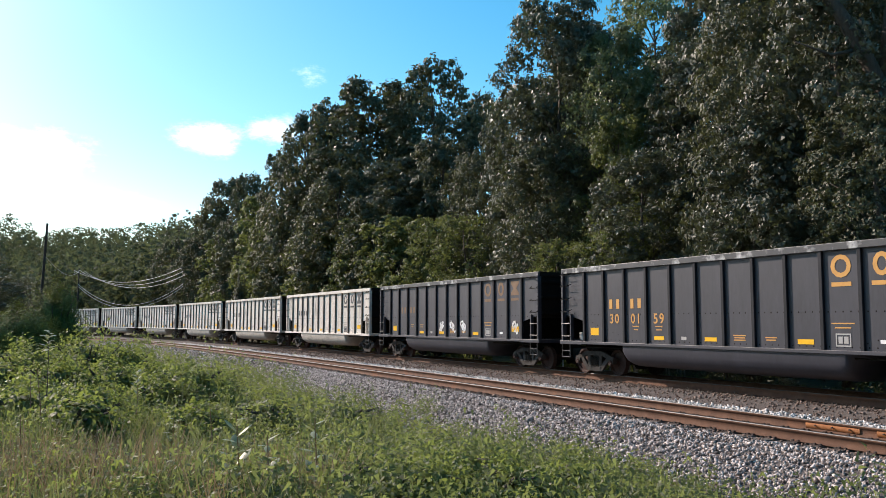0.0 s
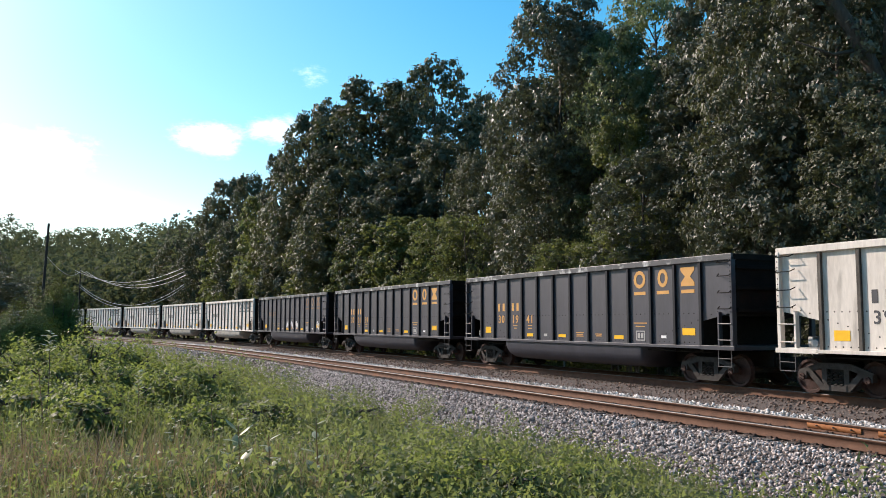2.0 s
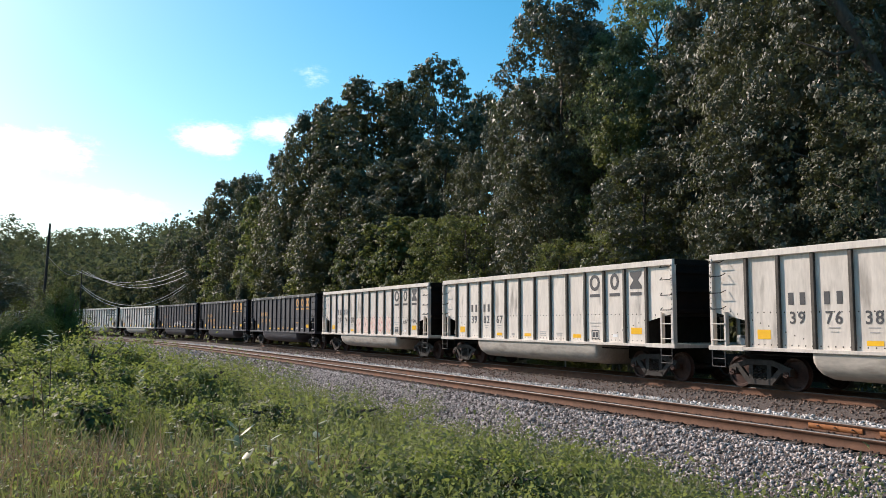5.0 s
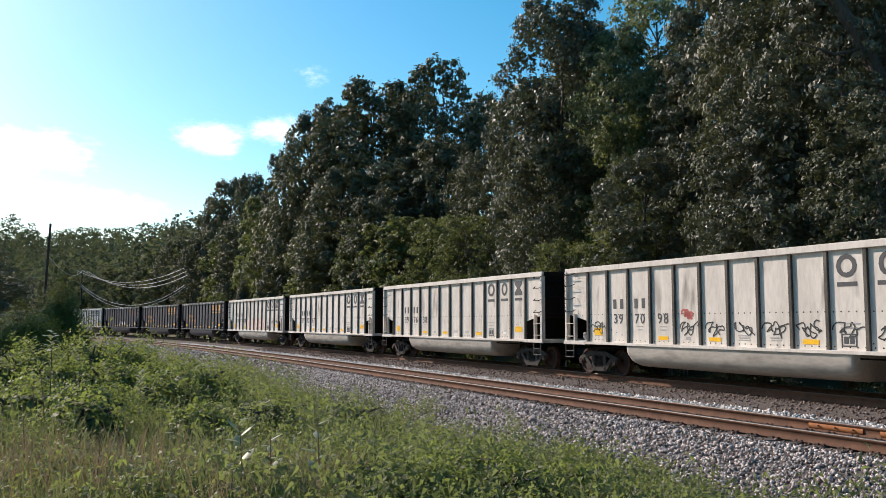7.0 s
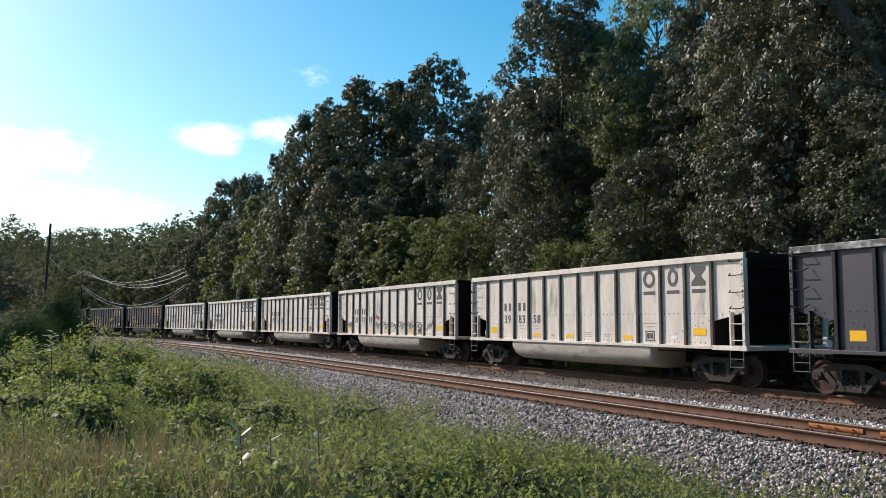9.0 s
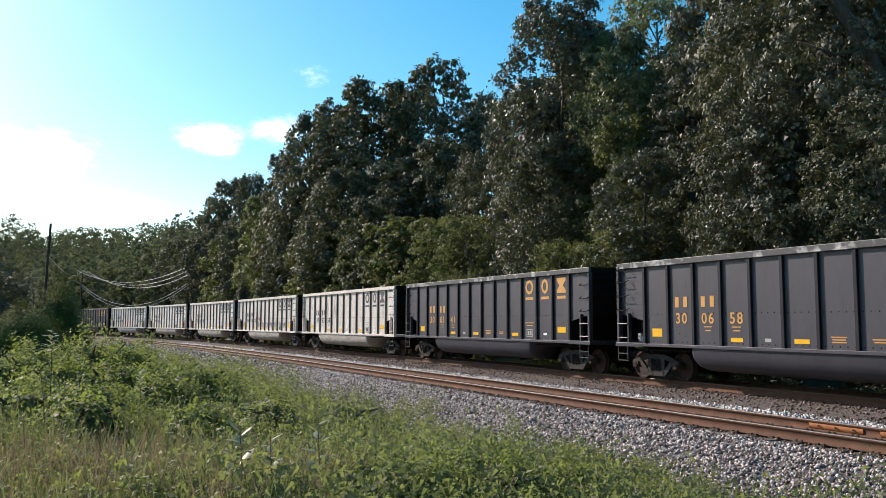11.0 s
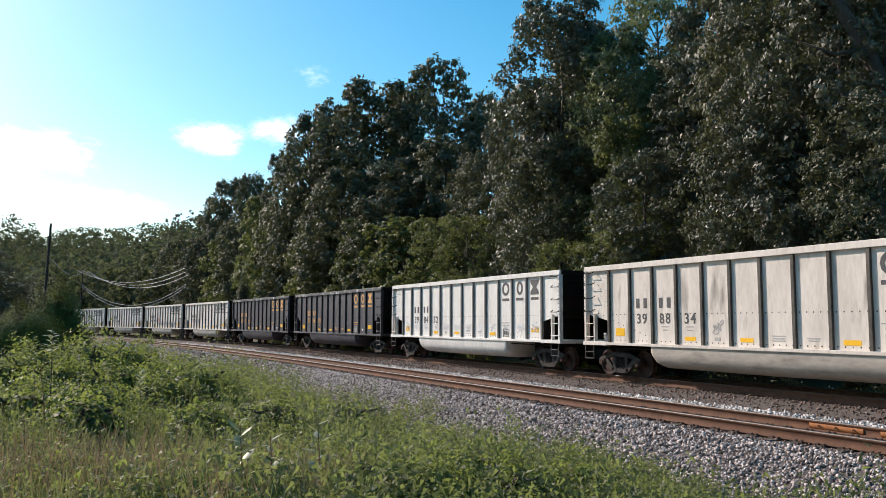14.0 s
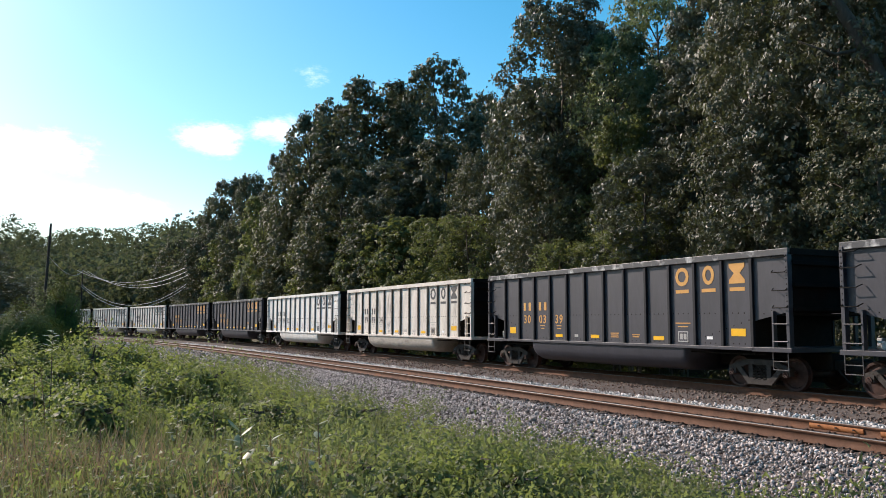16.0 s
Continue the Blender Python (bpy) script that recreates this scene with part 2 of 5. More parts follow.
# ---- the line of the tracks, measured along the near side of the train ----
CURVE_X, CURVE_Y, HEADING, BEND, TIGHTEN, STRAIGHT_PAST = 4.884, 27.299, 2.0386, 0.00014, 0.00004, 150.0
S0, S1, DS = -420.0, 460.0, 0.5
arc = np.arange(S0, S1 + DS / 2, DS)
_c = np.clip(arc, 0, STRAIGHT_PAST)
arc_th = HEADING + BEND * _c + TIGHTEN * _c * _c / 2
_x = np.concatenate([[0], np.cumsum((np.cos(arc_th[1:]) + np.cos(arc_th[:-1])) / 2 * DS)])
_y = np.concatenate([[0], np.cumsum((np.sin(arc_th[1:]) + np.sin(arc_th[:-1])) / 2 * DS)])
arc_x, arc_y = _x - np.interp(0, arc, _x) + CURVE_X, _y - np.interp(0, arc, _y) + CURVE_Y
TRAIN_MID, NEAR_MID = -1.58, 3.37            # centres of the two tracks, offset towards the camera
TRAIN_Z = 0.19                               # the train's track lies higher than the near one


def on_line(s, off, z=0.0):
    """A point s metres along the line, off metres towards the camera's side."""
    th = np.interp(s, arc, arc_th)
    return np.interp(s, arc, arc_x) - np.sin(th) * off, np.interp(s, arc, arc_y) + np.cos(th) * off, z


def line_coords(x, y):
    """The nearest place on the line: along it and off it (arrays)."""
    x, y = np.atleast_1d(np.asarray(x, float)), np.atleast_1d(np.asarray(y, float))
    s, o = np.empty_like(x), np.empty_like(x)
    cx, cy, cs, ct = arc_x[::4], arc_y[::4], arc[::4], arc_th[::4]
    for i in range(0, len(x), 4000):
        d = (x[i:i + 4000, None] - cx) ** 2 + (y[i:i + 4000, None] - cy) ** 2
        k = d.argmin(1)
        dx, dy = x[i:i + 4000] - cx[k], y[i:i + 4000] - cy[k]
        s[i:i + 4000] = cs[k] + dx * np.cos(ct[k]) + dy * np.sin(ct[k])
        o[i:i + 4000] = -dx * np.sin(ct[k]) + dy * np.cos(ct[k])
    return s, o


def smooth(a, b, v):
    t = np.clip((v - a) / (b - a), 0, 1)
    return t * t * (3 - 2 * t)


def ground_z(x, y):
    """Height of the ground."""
    x, y = np.atleast_1d(np.asarray(x, float)), np.atleast_1d(np.asarray(y, float))
    s, o = line_coords(x, y)
    z = -0.72 + 0.75 * smooth(7.5, 15.0, o)
    z = z + 0.12 * smooth(8, 10, o) * (np.sin(x * 0.9 + 1) * np.sin(y * 0.7) + 0.5 * np.sin(x * 2.1) * np.sin(y * 1.7 + 2))
    z = z + smooth(6, 30, -o) * 5.0 * smooth(-60, 30, s) * (1 - smooth(100, 180, s)) + smooth(8, 60, -o) * 1.5
    z = z + 48.0 * smooth(10, 62, -y + 0.35 * x) * smooth(4, 20, o)          # unseen rise added behind the camera to block low sky light
    z = z + 38.0 * smooth(190, 420, y + 0.25 * np.abs(x + 120)) * (1 + 0.12 * np.sin(x * 0.02 + 1.3) + 0.1 * np.sin(x * 0.047))
    return z


# ---- mesh helpers ----
def mesh_from(name, verts, faces, mats, face_mats=None, smooth_shade=False):
    """A mesh from arrays; faces: an array of quads or triangles, or a list."""
    me = bpy.data.meshes.new(name)
    verts = np.asarray(verts, np.float32)
    if isinstance(faces, np.ndarray):
        k = faces.shape[1]
        me.vertices.add(len(verts))
        me.vertices.foreach_set("co", verts.ravel())
        me.loops.add(faces.size)
        me.loops.foreach_set("vertex_index", faces.astype(np.int32).ravel())
        me.polygons.add(len(faces))
        me.polygons.foreach_set("loop_start", np.arange(0, faces.size, k, dtype=np.int32))
        me.update(calc_edges=True)
    else:
        me.from_pydata([tuple(map(float, v)) for v in verts], [], faces)
    for m in mats:
        me.materials.append(m)
    if face_mats is not None:
        me.polygons.foreach_set("material_index", np.asarray(face_mats, np.int32))
    if smooth_shade:
        me.polygons.foreach_set("use_smooth", np.ones(len(me.polygons), bool))
    me.update()
    return me


def part(name, bm, mat, parent=None, label="", at=None, smooth_shade=False):
    """Links a bmesh (or a ready mesh) as one mesh object under a thing or a part."""
    if isinstance(bm, bmesh.types.BMesh):
        me = bpy.data.meshes.new(name)
        bm.to_mesh(me)
        bm.free()
        if smooth_shade:
            for p in me.polygons:
                p.use_smooth = True
    else:
        me = bm
    if mat is not None and not me.materials:
        me.materials.append(mat)
    ob = new(name, me)
    if parent is not None:
        ob.parent = parent
    if at is not None:
        ob.matrix_basis = at
    if label:
        tagged(ob, label)
    return ob


def add_box(bm, x0, x1, y0, y1, z0, z1, bevel=0.0):
    r = bmesh.ops.create_cube(bm, size=1.0)
    bmesh.ops.transform(bm, matrix=Matrix.Translation(((x0 + x1) / 2, (y0 + y1) / 2, (z0 + z1) / 2)) @ Matrix.Diagonal((abs(x1 - x0), abs(y1 - y0), abs(z1 - z0), 1)), verts=r["verts"])
    if bevel:
        edges = list({e for v in r["verts"] for e in v.link_edges})
        bmesh.ops.bevel(bm, geom=edges, offset=bevel, segments=2, affect="EDGES", profile=0.5)


def box(x0, x1, y0, y1, z0, z1, bevel=0.0):
    bm = bmesh.new()
    add_box(bm, x0, x1, y0, y1, z0, z1, bevel)
    return bm


def add_tube(bm, points, radii, sides=8, cap=True):
    """A tube along points."""
    rings = []
    n = len(points)
    for i, p in enumerate(points):
        p = Vector(p)
        d = (Vector(points[min(i + 1, n - 1)]) - Vector(points[max(i - 1, 0)])).normalized()
        q = d.to_track_quat("Z", "Y").to_matrix()
        r = radii[i] if hasattr(radii, "__len__") else radii
        rings.append([bm.verts.new(p + q @ Vector((r * math.cos(a * math.tau / sides), r * math.sin(a * math.tau / sides), 0))) for a in range(sides)])
    for a, b in zip(rings, rings[1:]):
        for k in range(sides):
            bm.faces.new((a[k], a[(k + 1) % sides], b[(k + 1) % sides], b[k]))
    if cap:
        bm.faces.new(rings[0][::-1])
        bm.faces.new(rings[-1])


def tube(points, radii, sides=8):
    bm = bmesh.new()
    add_tube(bm, points, radii, sides)
    return bm


def extrude_outline(points, y0, y1):
    """A plate: an outline in x and z, thick from y0 to y1."""
    bm = bmesh.new()
    a = [bm.verts.new((x, y0, z)) for x, z in points]
    b = [bm.verts.new((x, y1, z)) for x, z in points]
    bm.faces.new(a)
    bm.faces.new(b[::-1])
    for i in range(len(points)):
        j = (i + 1) % len(points)
        bm.faces.new((a[j], a[i], b[i], b[j]))
    bmesh.ops.recalc_face_normals(bm, faces=bm.faces)
    return bm


# ---- ground ----
def build_ground():
    rs = np.concatenate([np.linspace(0.0, 60, 90), np.geomspace(62, 500, 60), np.geomspace(560, 4500, 12)])
    n = 220
    an = np.linspace(0, math.tau, n, endpoint=False)
    x = (rs[:, None] * np.sin(an)).ravel()
    y = (rs[:, None] * np.cos(an)).ravel()
    z = ground_z(x, y)
    verts = np.stack([x, y, z], 1)
    i, j = np.meshgrid(np.arange(len(rs) - 1), np.arange(n), indexing="ij")
    i, j = i.ravel(), j.ravel()
    k = (j + 1) % n
    faces = np.stack([i * n + j, (i + 1) * n + j, (i + 1) * n + k, i * n + k], 1)[:, ::-1]
    ob = new("ground", mesh_from("ground", verts, faces, [M_SOIL], smooth_shade=True))
    tagged(ob, "meadow and wooded hillside soil under grass", "ground", kind="structure")


build_ground()


# ---- trackbed: one continuous ballast bank under both tracks ----
def sweep(profile, s0, s1, step, mats, face_mats=None, name="sweep", closed=False, smooth_shade=False):
    """A profile of (offset, z) carried along the line."""
    ss = np.arange(s0, s1 + step / 2, step)
    off = np.array([p[0] for p in profile])
    z = np.array([p[1] for p in profile])
    th = np.interp(ss, arc, arc_th)[:, None]
    x = np.interp(ss, arc, arc_x)[:, None] - np.sin(th) * off
    y = np.interp(ss, arc, arc_y)[:, None] + np.cos(th) * off
    verts = np.stack([x, y, np.broadcast_to(z, x.shape)], 2).reshape(-1, 3)
    k = len(profile)
    a, b = np.meshgrid(np.arange(len(ss) - 1), np.arange(k if closed else k - 1), indexing="ij")
    a, b = a.ravel(), b.ravel()
    c = (b + 1) % k
    faces = np.stack([a * k + b, a * k + c, (a + 1) * k + c, (a + 1) * k + b], 1)
    fm = None if face_mats is None else np.array(face_mats)[b]
    return mesh_from(name, verts, faces, mats, fm, smooth_shade)


bed = new("trackbed", sweep([(-6.5, -0.85), (-4.6, -0.06), (0.0, -0.03), (0.9, -0.20), (1.9, -0.24), (4.9, -0.24), (7.4, -0.80)], -60, 300, 1.0, [M_BED], name="trackbed"))
tagged(bed, "bank of grey crushed-stone ballast under two tracks", "trackbed", kind="structure")


# ---- the two tracks ----
RAIL = ((-0.036, -0.012), (-0.028, 0.0), (0.028, 0.0), (0.036, -0.012), (0.034, -0.044), (0.010, -0.058), (0.009, -0.166), (0.070, -0.194), (0.072, -0.208),
        (-0.072, -0.208), (-0.070, -0.194), (-0.009, -0.166), (-0.010, -0.058), (-0.034, -0.044))
RAIL_M = [1, 1, 1, 0, 0, 0, 0, 0, 0, 0, 0, 0, 0, 0]


def tie_mesh():
    bm = box(-0.115, 0.115, -1.30, 1.30, -0.178, 0.0, 0.012)
    for v in bm.verts:
        v.co += Vector((random.uniform(-1, 1), random.uniform(-1, 1), random.uniform(-1, 1))) * 0.006
    me = bpy.data.meshes.new("tie")
    bm.to_mesh(me)
    bm.free()
    me.materials.append(M_TIE)
    return me


def plate_mesh():
    """A tie plate with its spikes and rail anchors."""
    bm = box(-0.10, 0.10, -0.17, 0.17, -0.012, 0.004)
    for sx in (-0.06, 0.06):
        for sy in (-0.09, 0.09):
            add_box(bm, sx - 0.02, sx + 0.02, sy - 0.022, sy + 0.022, 0, 0.035)
    add_box(bm, 0.125, 0.165, -0.10, 0.10, -0.03, 0.015)
    me = bpy.data.meshes.new("tie_plate")
    bm.to_mesh(me)
    bm.free()
    me.materials.append(M_PLATE)
    return me


def build_track(mid, label, first, last, level=0.0):
    root = tagged(new("railway_track"), label, "railway track", "railway tracks")
    for side in (-0.7525, 0.7525):
        off = mid + side
        part("rail", sweep([(off + a, b + level) for a, b in RAIL], -60, 300, 1.0, [M_RAIL, M_HEAD], RAIL_M, "rail", True), None, root)
    ties, plates = tie_mesh(), plate_mesh()
    rng = random.Random(int(mid * 100))
    s = first
    while s < last:
        x, y, _ = on_line(s, mid)
        th = float(np.interp(s, arc, arc_th))
        m = pose(x, y, level - 0.218, 0, 0, math.degrees(th) + rng.uniform(-0.8, 0.8))
        t = part("tie", ties, None, root, at=m @ pose(0, rng.uniform(-0.05, 0.05), 0))
        for side in (-0.7525, 0.7525):
            part("tie_plate", plates, None, t, at=pose(0, side, 0.004))
        s += 0.5
    return root


near_track = build_track(NEAR_MID, "empty railway track with rusty rails on ballast", -16, 66)
far_track = build_track(TRAIN_MID, "railway track with rusty rails under the train", -16, 50, TRAIN_Z)


def joint_bar(s0, s1, mat, name):
    off = NEAR_MID - 0.7525
    me = sweep([(off + 0.012, -0.062), (off + 0.034, -0.066), (off + 0.030, -0.160), (off + 0.012, -0.168)], s0, s1, 0.2, [mat], None, name, True)
    b = part(name, me, None, near_track, "bright orange rusted joint bar on the rail")
    for k in range(3):
        x, y, _ = on_line(s0 + (s1 - s0) * (k + 0.5) / 3, off + 0.042)
        part("bolt", tube([(x, y, -0.1), (x - 0.03 * 0.89, y - 0.03 * 0.45, -0.1)], 0.018, 6), M_PLATE, b)


joint_bar(-11.65, -10.5, M_ORANGERUST, "joint_bar")
joint_bar(-13.2, -11.95, M_ORANGERUST, "joint_bar")


# ---- coal cars ----
HALF, TOP, SILL = 7.405, 3.76, 1.20
POSTS = [HALF - 1.225 - 1.03 * k for k in range(13)]
FACE = 1.465                                   # side sheet; posts stand seven centimetres proud of it


def rivet_row(points, y, r=0.021):
    """Small raised rivet heads on the side sheet."""
    bm = bmesh.new()
    sgn = 1 if y > 0 else -1
    for x, z in points:
        tip = bm.verts.new((x, y + sgn * 0.012, z))
        ring = [bm.verts.new((x + r * math.cos(a), y, z + r * math.sin(a))) for a in [k * math.tau / 6 for k in range(6)]]
        for k in range(6):
            bm.faces.new((ring[k], ring[(k + 1) % 6], tip))
    bmesh.ops.recalc_face_normals(bm, faces=bm.faces)
    return bm


def side_sheet(sgn):
    """One side: the full sheet with its lower corners cut away at both ends."""
    e = HALF - 1.225
    out = [(-HALF + 0.02, TOP - 0.1), (-HALF + 0.02, 2.20), (-e - 0.03, 1.96), (-e - 0.03, SILL + 0.06), (e + 0.03, SILL + 0.06), (e + 0.03, 1.96), (HALF - 0.02, 2.20), (HALF - 0.02, TOP - 0.1)]
    return extrude_outline(out, sgn * (FACE - 0.02), sgn * FACE)


def tub_mesh():
    """The rounded tub that hangs under the sills between the trucks."""
    xs = [HALF - 3.25, HALF - 3.33, HALF - 3.5, 0, -(HALF - 3.9), -(HALF - 3.75), -(HALF - 3.65)]
    drop = [0.50, 0.62, 0.68, 0.70, 0.68, 0.62, 0.50]
    bm = bmesh.new()
    rings = []
    for x, d in zip(xs, drop):
        ring = []
        for k in range(15):
            a = math.pi * k / 14
            c, s = math.cos(a), math.sin(a)
            ring.append(bm.verts.new((x, 1.55 * (abs(c) ** 0.38) * (1 if c > 0 else -1), SILL + 0.02 - d * abs(s) ** 0.62)))
        rings.append(ring)
    for a, b in zip(rings, rings[1:]):
        for k in range(14):
            bm.faces.new((a[k], a[k + 1], b[k + 1], b[k]))
    bm.faces.new(rings[0])
    bm.faces.new(rings[-1][::-1])
    bmesh.ops.recalc_face_normals(bm, faces=bm.faces)
    return bm


def side_frame():
    """A cast truck side frame: arched top member, windows, spring nest below the bolster."""
    bm = bmesh.new()

    def strut(a, b, w, d=0.14):
        a, b = Vector((a[0], 0, a[1])), Vector((b[0], 0, b[1]))
        r = bmesh.ops.create_cube(bm, size=1.0)
        m = Matrix.Translation((a + b) / 2) @ (b - a).to_track_quat("X", "Y").to_matrix().to_4x4() @ Matrix.Diagonal(((b - a).length + w * 0.6, d, w, 1))
        bmesh.ops.transform(bm, matrix=m, verts=r["verts"])
    strut((-0.98, 0.56), (-0.42, 0.73), 0.085)
    strut((-0.42, 0.74), (0.42, 0.74), 0.10)
    strut((0.98, 0.56), (0.42, 0.73), 0.085)
    strut((-0.70, 0.58), (-0.36, 0.24), 0.085)
    strut((0.70, 0.58), (0.36, 0.24), 0.085)
    strut((-0.38, 0.23), (0.38, 0.23), 0.085)
    strut((-0.30, 0.28), (-0.30, 0.70), 0.055)
    strut((0.30, 0.28), (0.30, 0.70), 0.055)
    for x in (-0.89, 0.89):
        r = bmesh.ops.create_cube(bm, size=1.0)
        bmesh.ops.transform(bm, matrix=Matrix.Translation((x, 0, 0.50)) @ Matrix.Diagonal((0.24, 0.16, 0.17, 1)), verts=r["verts"])
    return bm


def wheelset_mesh():
    """Two flanged wheels on an axle, with the bearing end caps."""
    bm = bmesh.new()
    prof = ((0.10, -0.06), (0.14, -0.045), (0.36, -0.02), (0.39, -0.065), (0.457, -0.065), (0.460, 0.045), (0.485, 0.06), (0.475, 0.075), (0.39, 0.075), (0.36, 0.02), (0.12, 0.045))
    prof = [(r * 0.919, d) for r, d in prof]          # wheels of 33 inches
    n = 20
    for sgn in (-1, 1):
        rings = []
        for k in range(n):
            a = k * math.tau / n
            rings.append([bm.verts.new((r * math.cos(a), sgn * (0.765 - d), r * math.sin(a))) for r, d in prof])
        for i in range(n):
            p, q = rings[i], rings[(i + 1) % n]
            for j in range(len(prof)):
                k = (j + 1) % len(prof)
                bm.faces.new((p[j], p[k], q[k], q[j]))
        add_tube(bm, [(0, sgn * 0.8, 0), (0, sgn * 1.16, 0)], 0.085, 10)
        for k in range(3):
            a = k * math.tau / 3
            add_tube(bm, [(0.05 * math.cos(a), sgn * 1.15, 0.05 * math.sin(a)), (0.05 * math.cos(a), sgn * 1.185, 0.05 * math.sin(a))], 0.014, 6)
    add_tube(bm, [(0, -0.8, 0), (0, 0.8, 0)], 0.085, 10, False)
    bmesh.ops.recalc_face_normals(bm, faces=bm.faces)
    me = bpy.data.meshes.new("wheelset")
    bm.to_mesh(me)
    bm.free()
    me.materials.append(M_WHEEL)
    return me


def spring_mesh():
    bm = bmesh.new()
    for x in (-0.16, 0.0, 0.16):
        pts = [(x + 0.055 * math.cos(k * 1.2), 0.055 * math.sin(k * 1.2), 0.29 + 0.30 * k / 21) for k in range(22)]
        add_tube(bm, pts, 0.018, 4)
    return bm


WHEELSET = wheelset_mesh()


def build_truck(car, x):
    bm = box(-0.20, 0.20, -1.02, 1.02, 0.50, 0.78, 0.03)
    add_box(bm, -0.35, 0.35, -0.3, 0.3, 0.55, 0.86)
    truck = part("truck", bm, M_UNDER, car, "cast steel freight truck with dusty side frames", at=pose(x, 0, TRAIN_Z))
    for y in (-1.05, 1.05):
        part("side_frame", side_frame(), M_TRUCK, truck, at=pose(0, y, -0.04))
        part("spring_nest", spring_mesh(), M_TRUCK, truck, at=pose(0, y, -0.04))
    for dx in (-0.89, 0.89):
        part("wheelset", WHEELSET, None, truck, "rusty steel wheels on an axle", at=pose(dx, 0, 0.42))
        for y in (-0.72, 0.72):
            part("brake_shoe", box(-0.05, 0.05, -0.06, 0.06, -0.13, 0.13, 0.015), M_UNDER, truck, at=pose(dx - math.copysign(0.50, dx), y, 0.45))


def ladder_rungs(car, x, sgn, mat):
    """Corner post, ladder, grab irons and the step under the sill at one corner."""
    d = 1 if x > 0 else -1
    y = sgn * 1.585
    corner = box(x - 0.05 * d - 0.05, x - 0.05 * d + 0.05, sgn * (FACE - 0.04), sgn * 1.575, SILL + 0.05, TOP - 0.1, 0.008)
    post = part("corner_post", corner, mat, car)
    tagged(part("rivets", rivet_row([(x - 0.05 * d, 2.3 + 0.14 * k) for k in range(10)], sgn * 1.577, 0.02), M_UNDER, post), kind="stuff")
    xi = x - 0.52 * d
    ladder = part("ladder", box(xi - 0.03, xi + 0.03, sgn * (FACE - 0.02), sgn * 1.57, SILL + 0.1, 2.20, 0.006), mat, car)
    for z in (1.45, 1.88):
        part("rung", tube([(x - 0.04 * d, y, z), (xi, y, z)], 0.016, 6), mat, ladder)
    for z in (2.30, 2.73, 3.18, 3.55):
        part("grab_iron", tube([(x - 0.04 * d, y - 0.03 * sgn, z + 0.05), (x - 0.04 * d, y + 0.05 * sgn, z - 0.02), (xi + 0.06 * d, y + 0.05 * sgn, z - 0.02), (xi, y - 0.08 * sgn, z + 0.05)], 0.014, 6), M_UNDER, car)
    for xx in (x - 0.06 * d, xi):
        part("step_hanger", tube([(xx, y, 0.74), (xx, y, SILL + 0.06)], 0.013, 6), M_STEP, ladder)
    for z in (0.75, 0.96):
        part("step", tube([(x - 0.06 * d, y, z), (xi, y, z)], 0.013, 6), M_STEP, ladder)


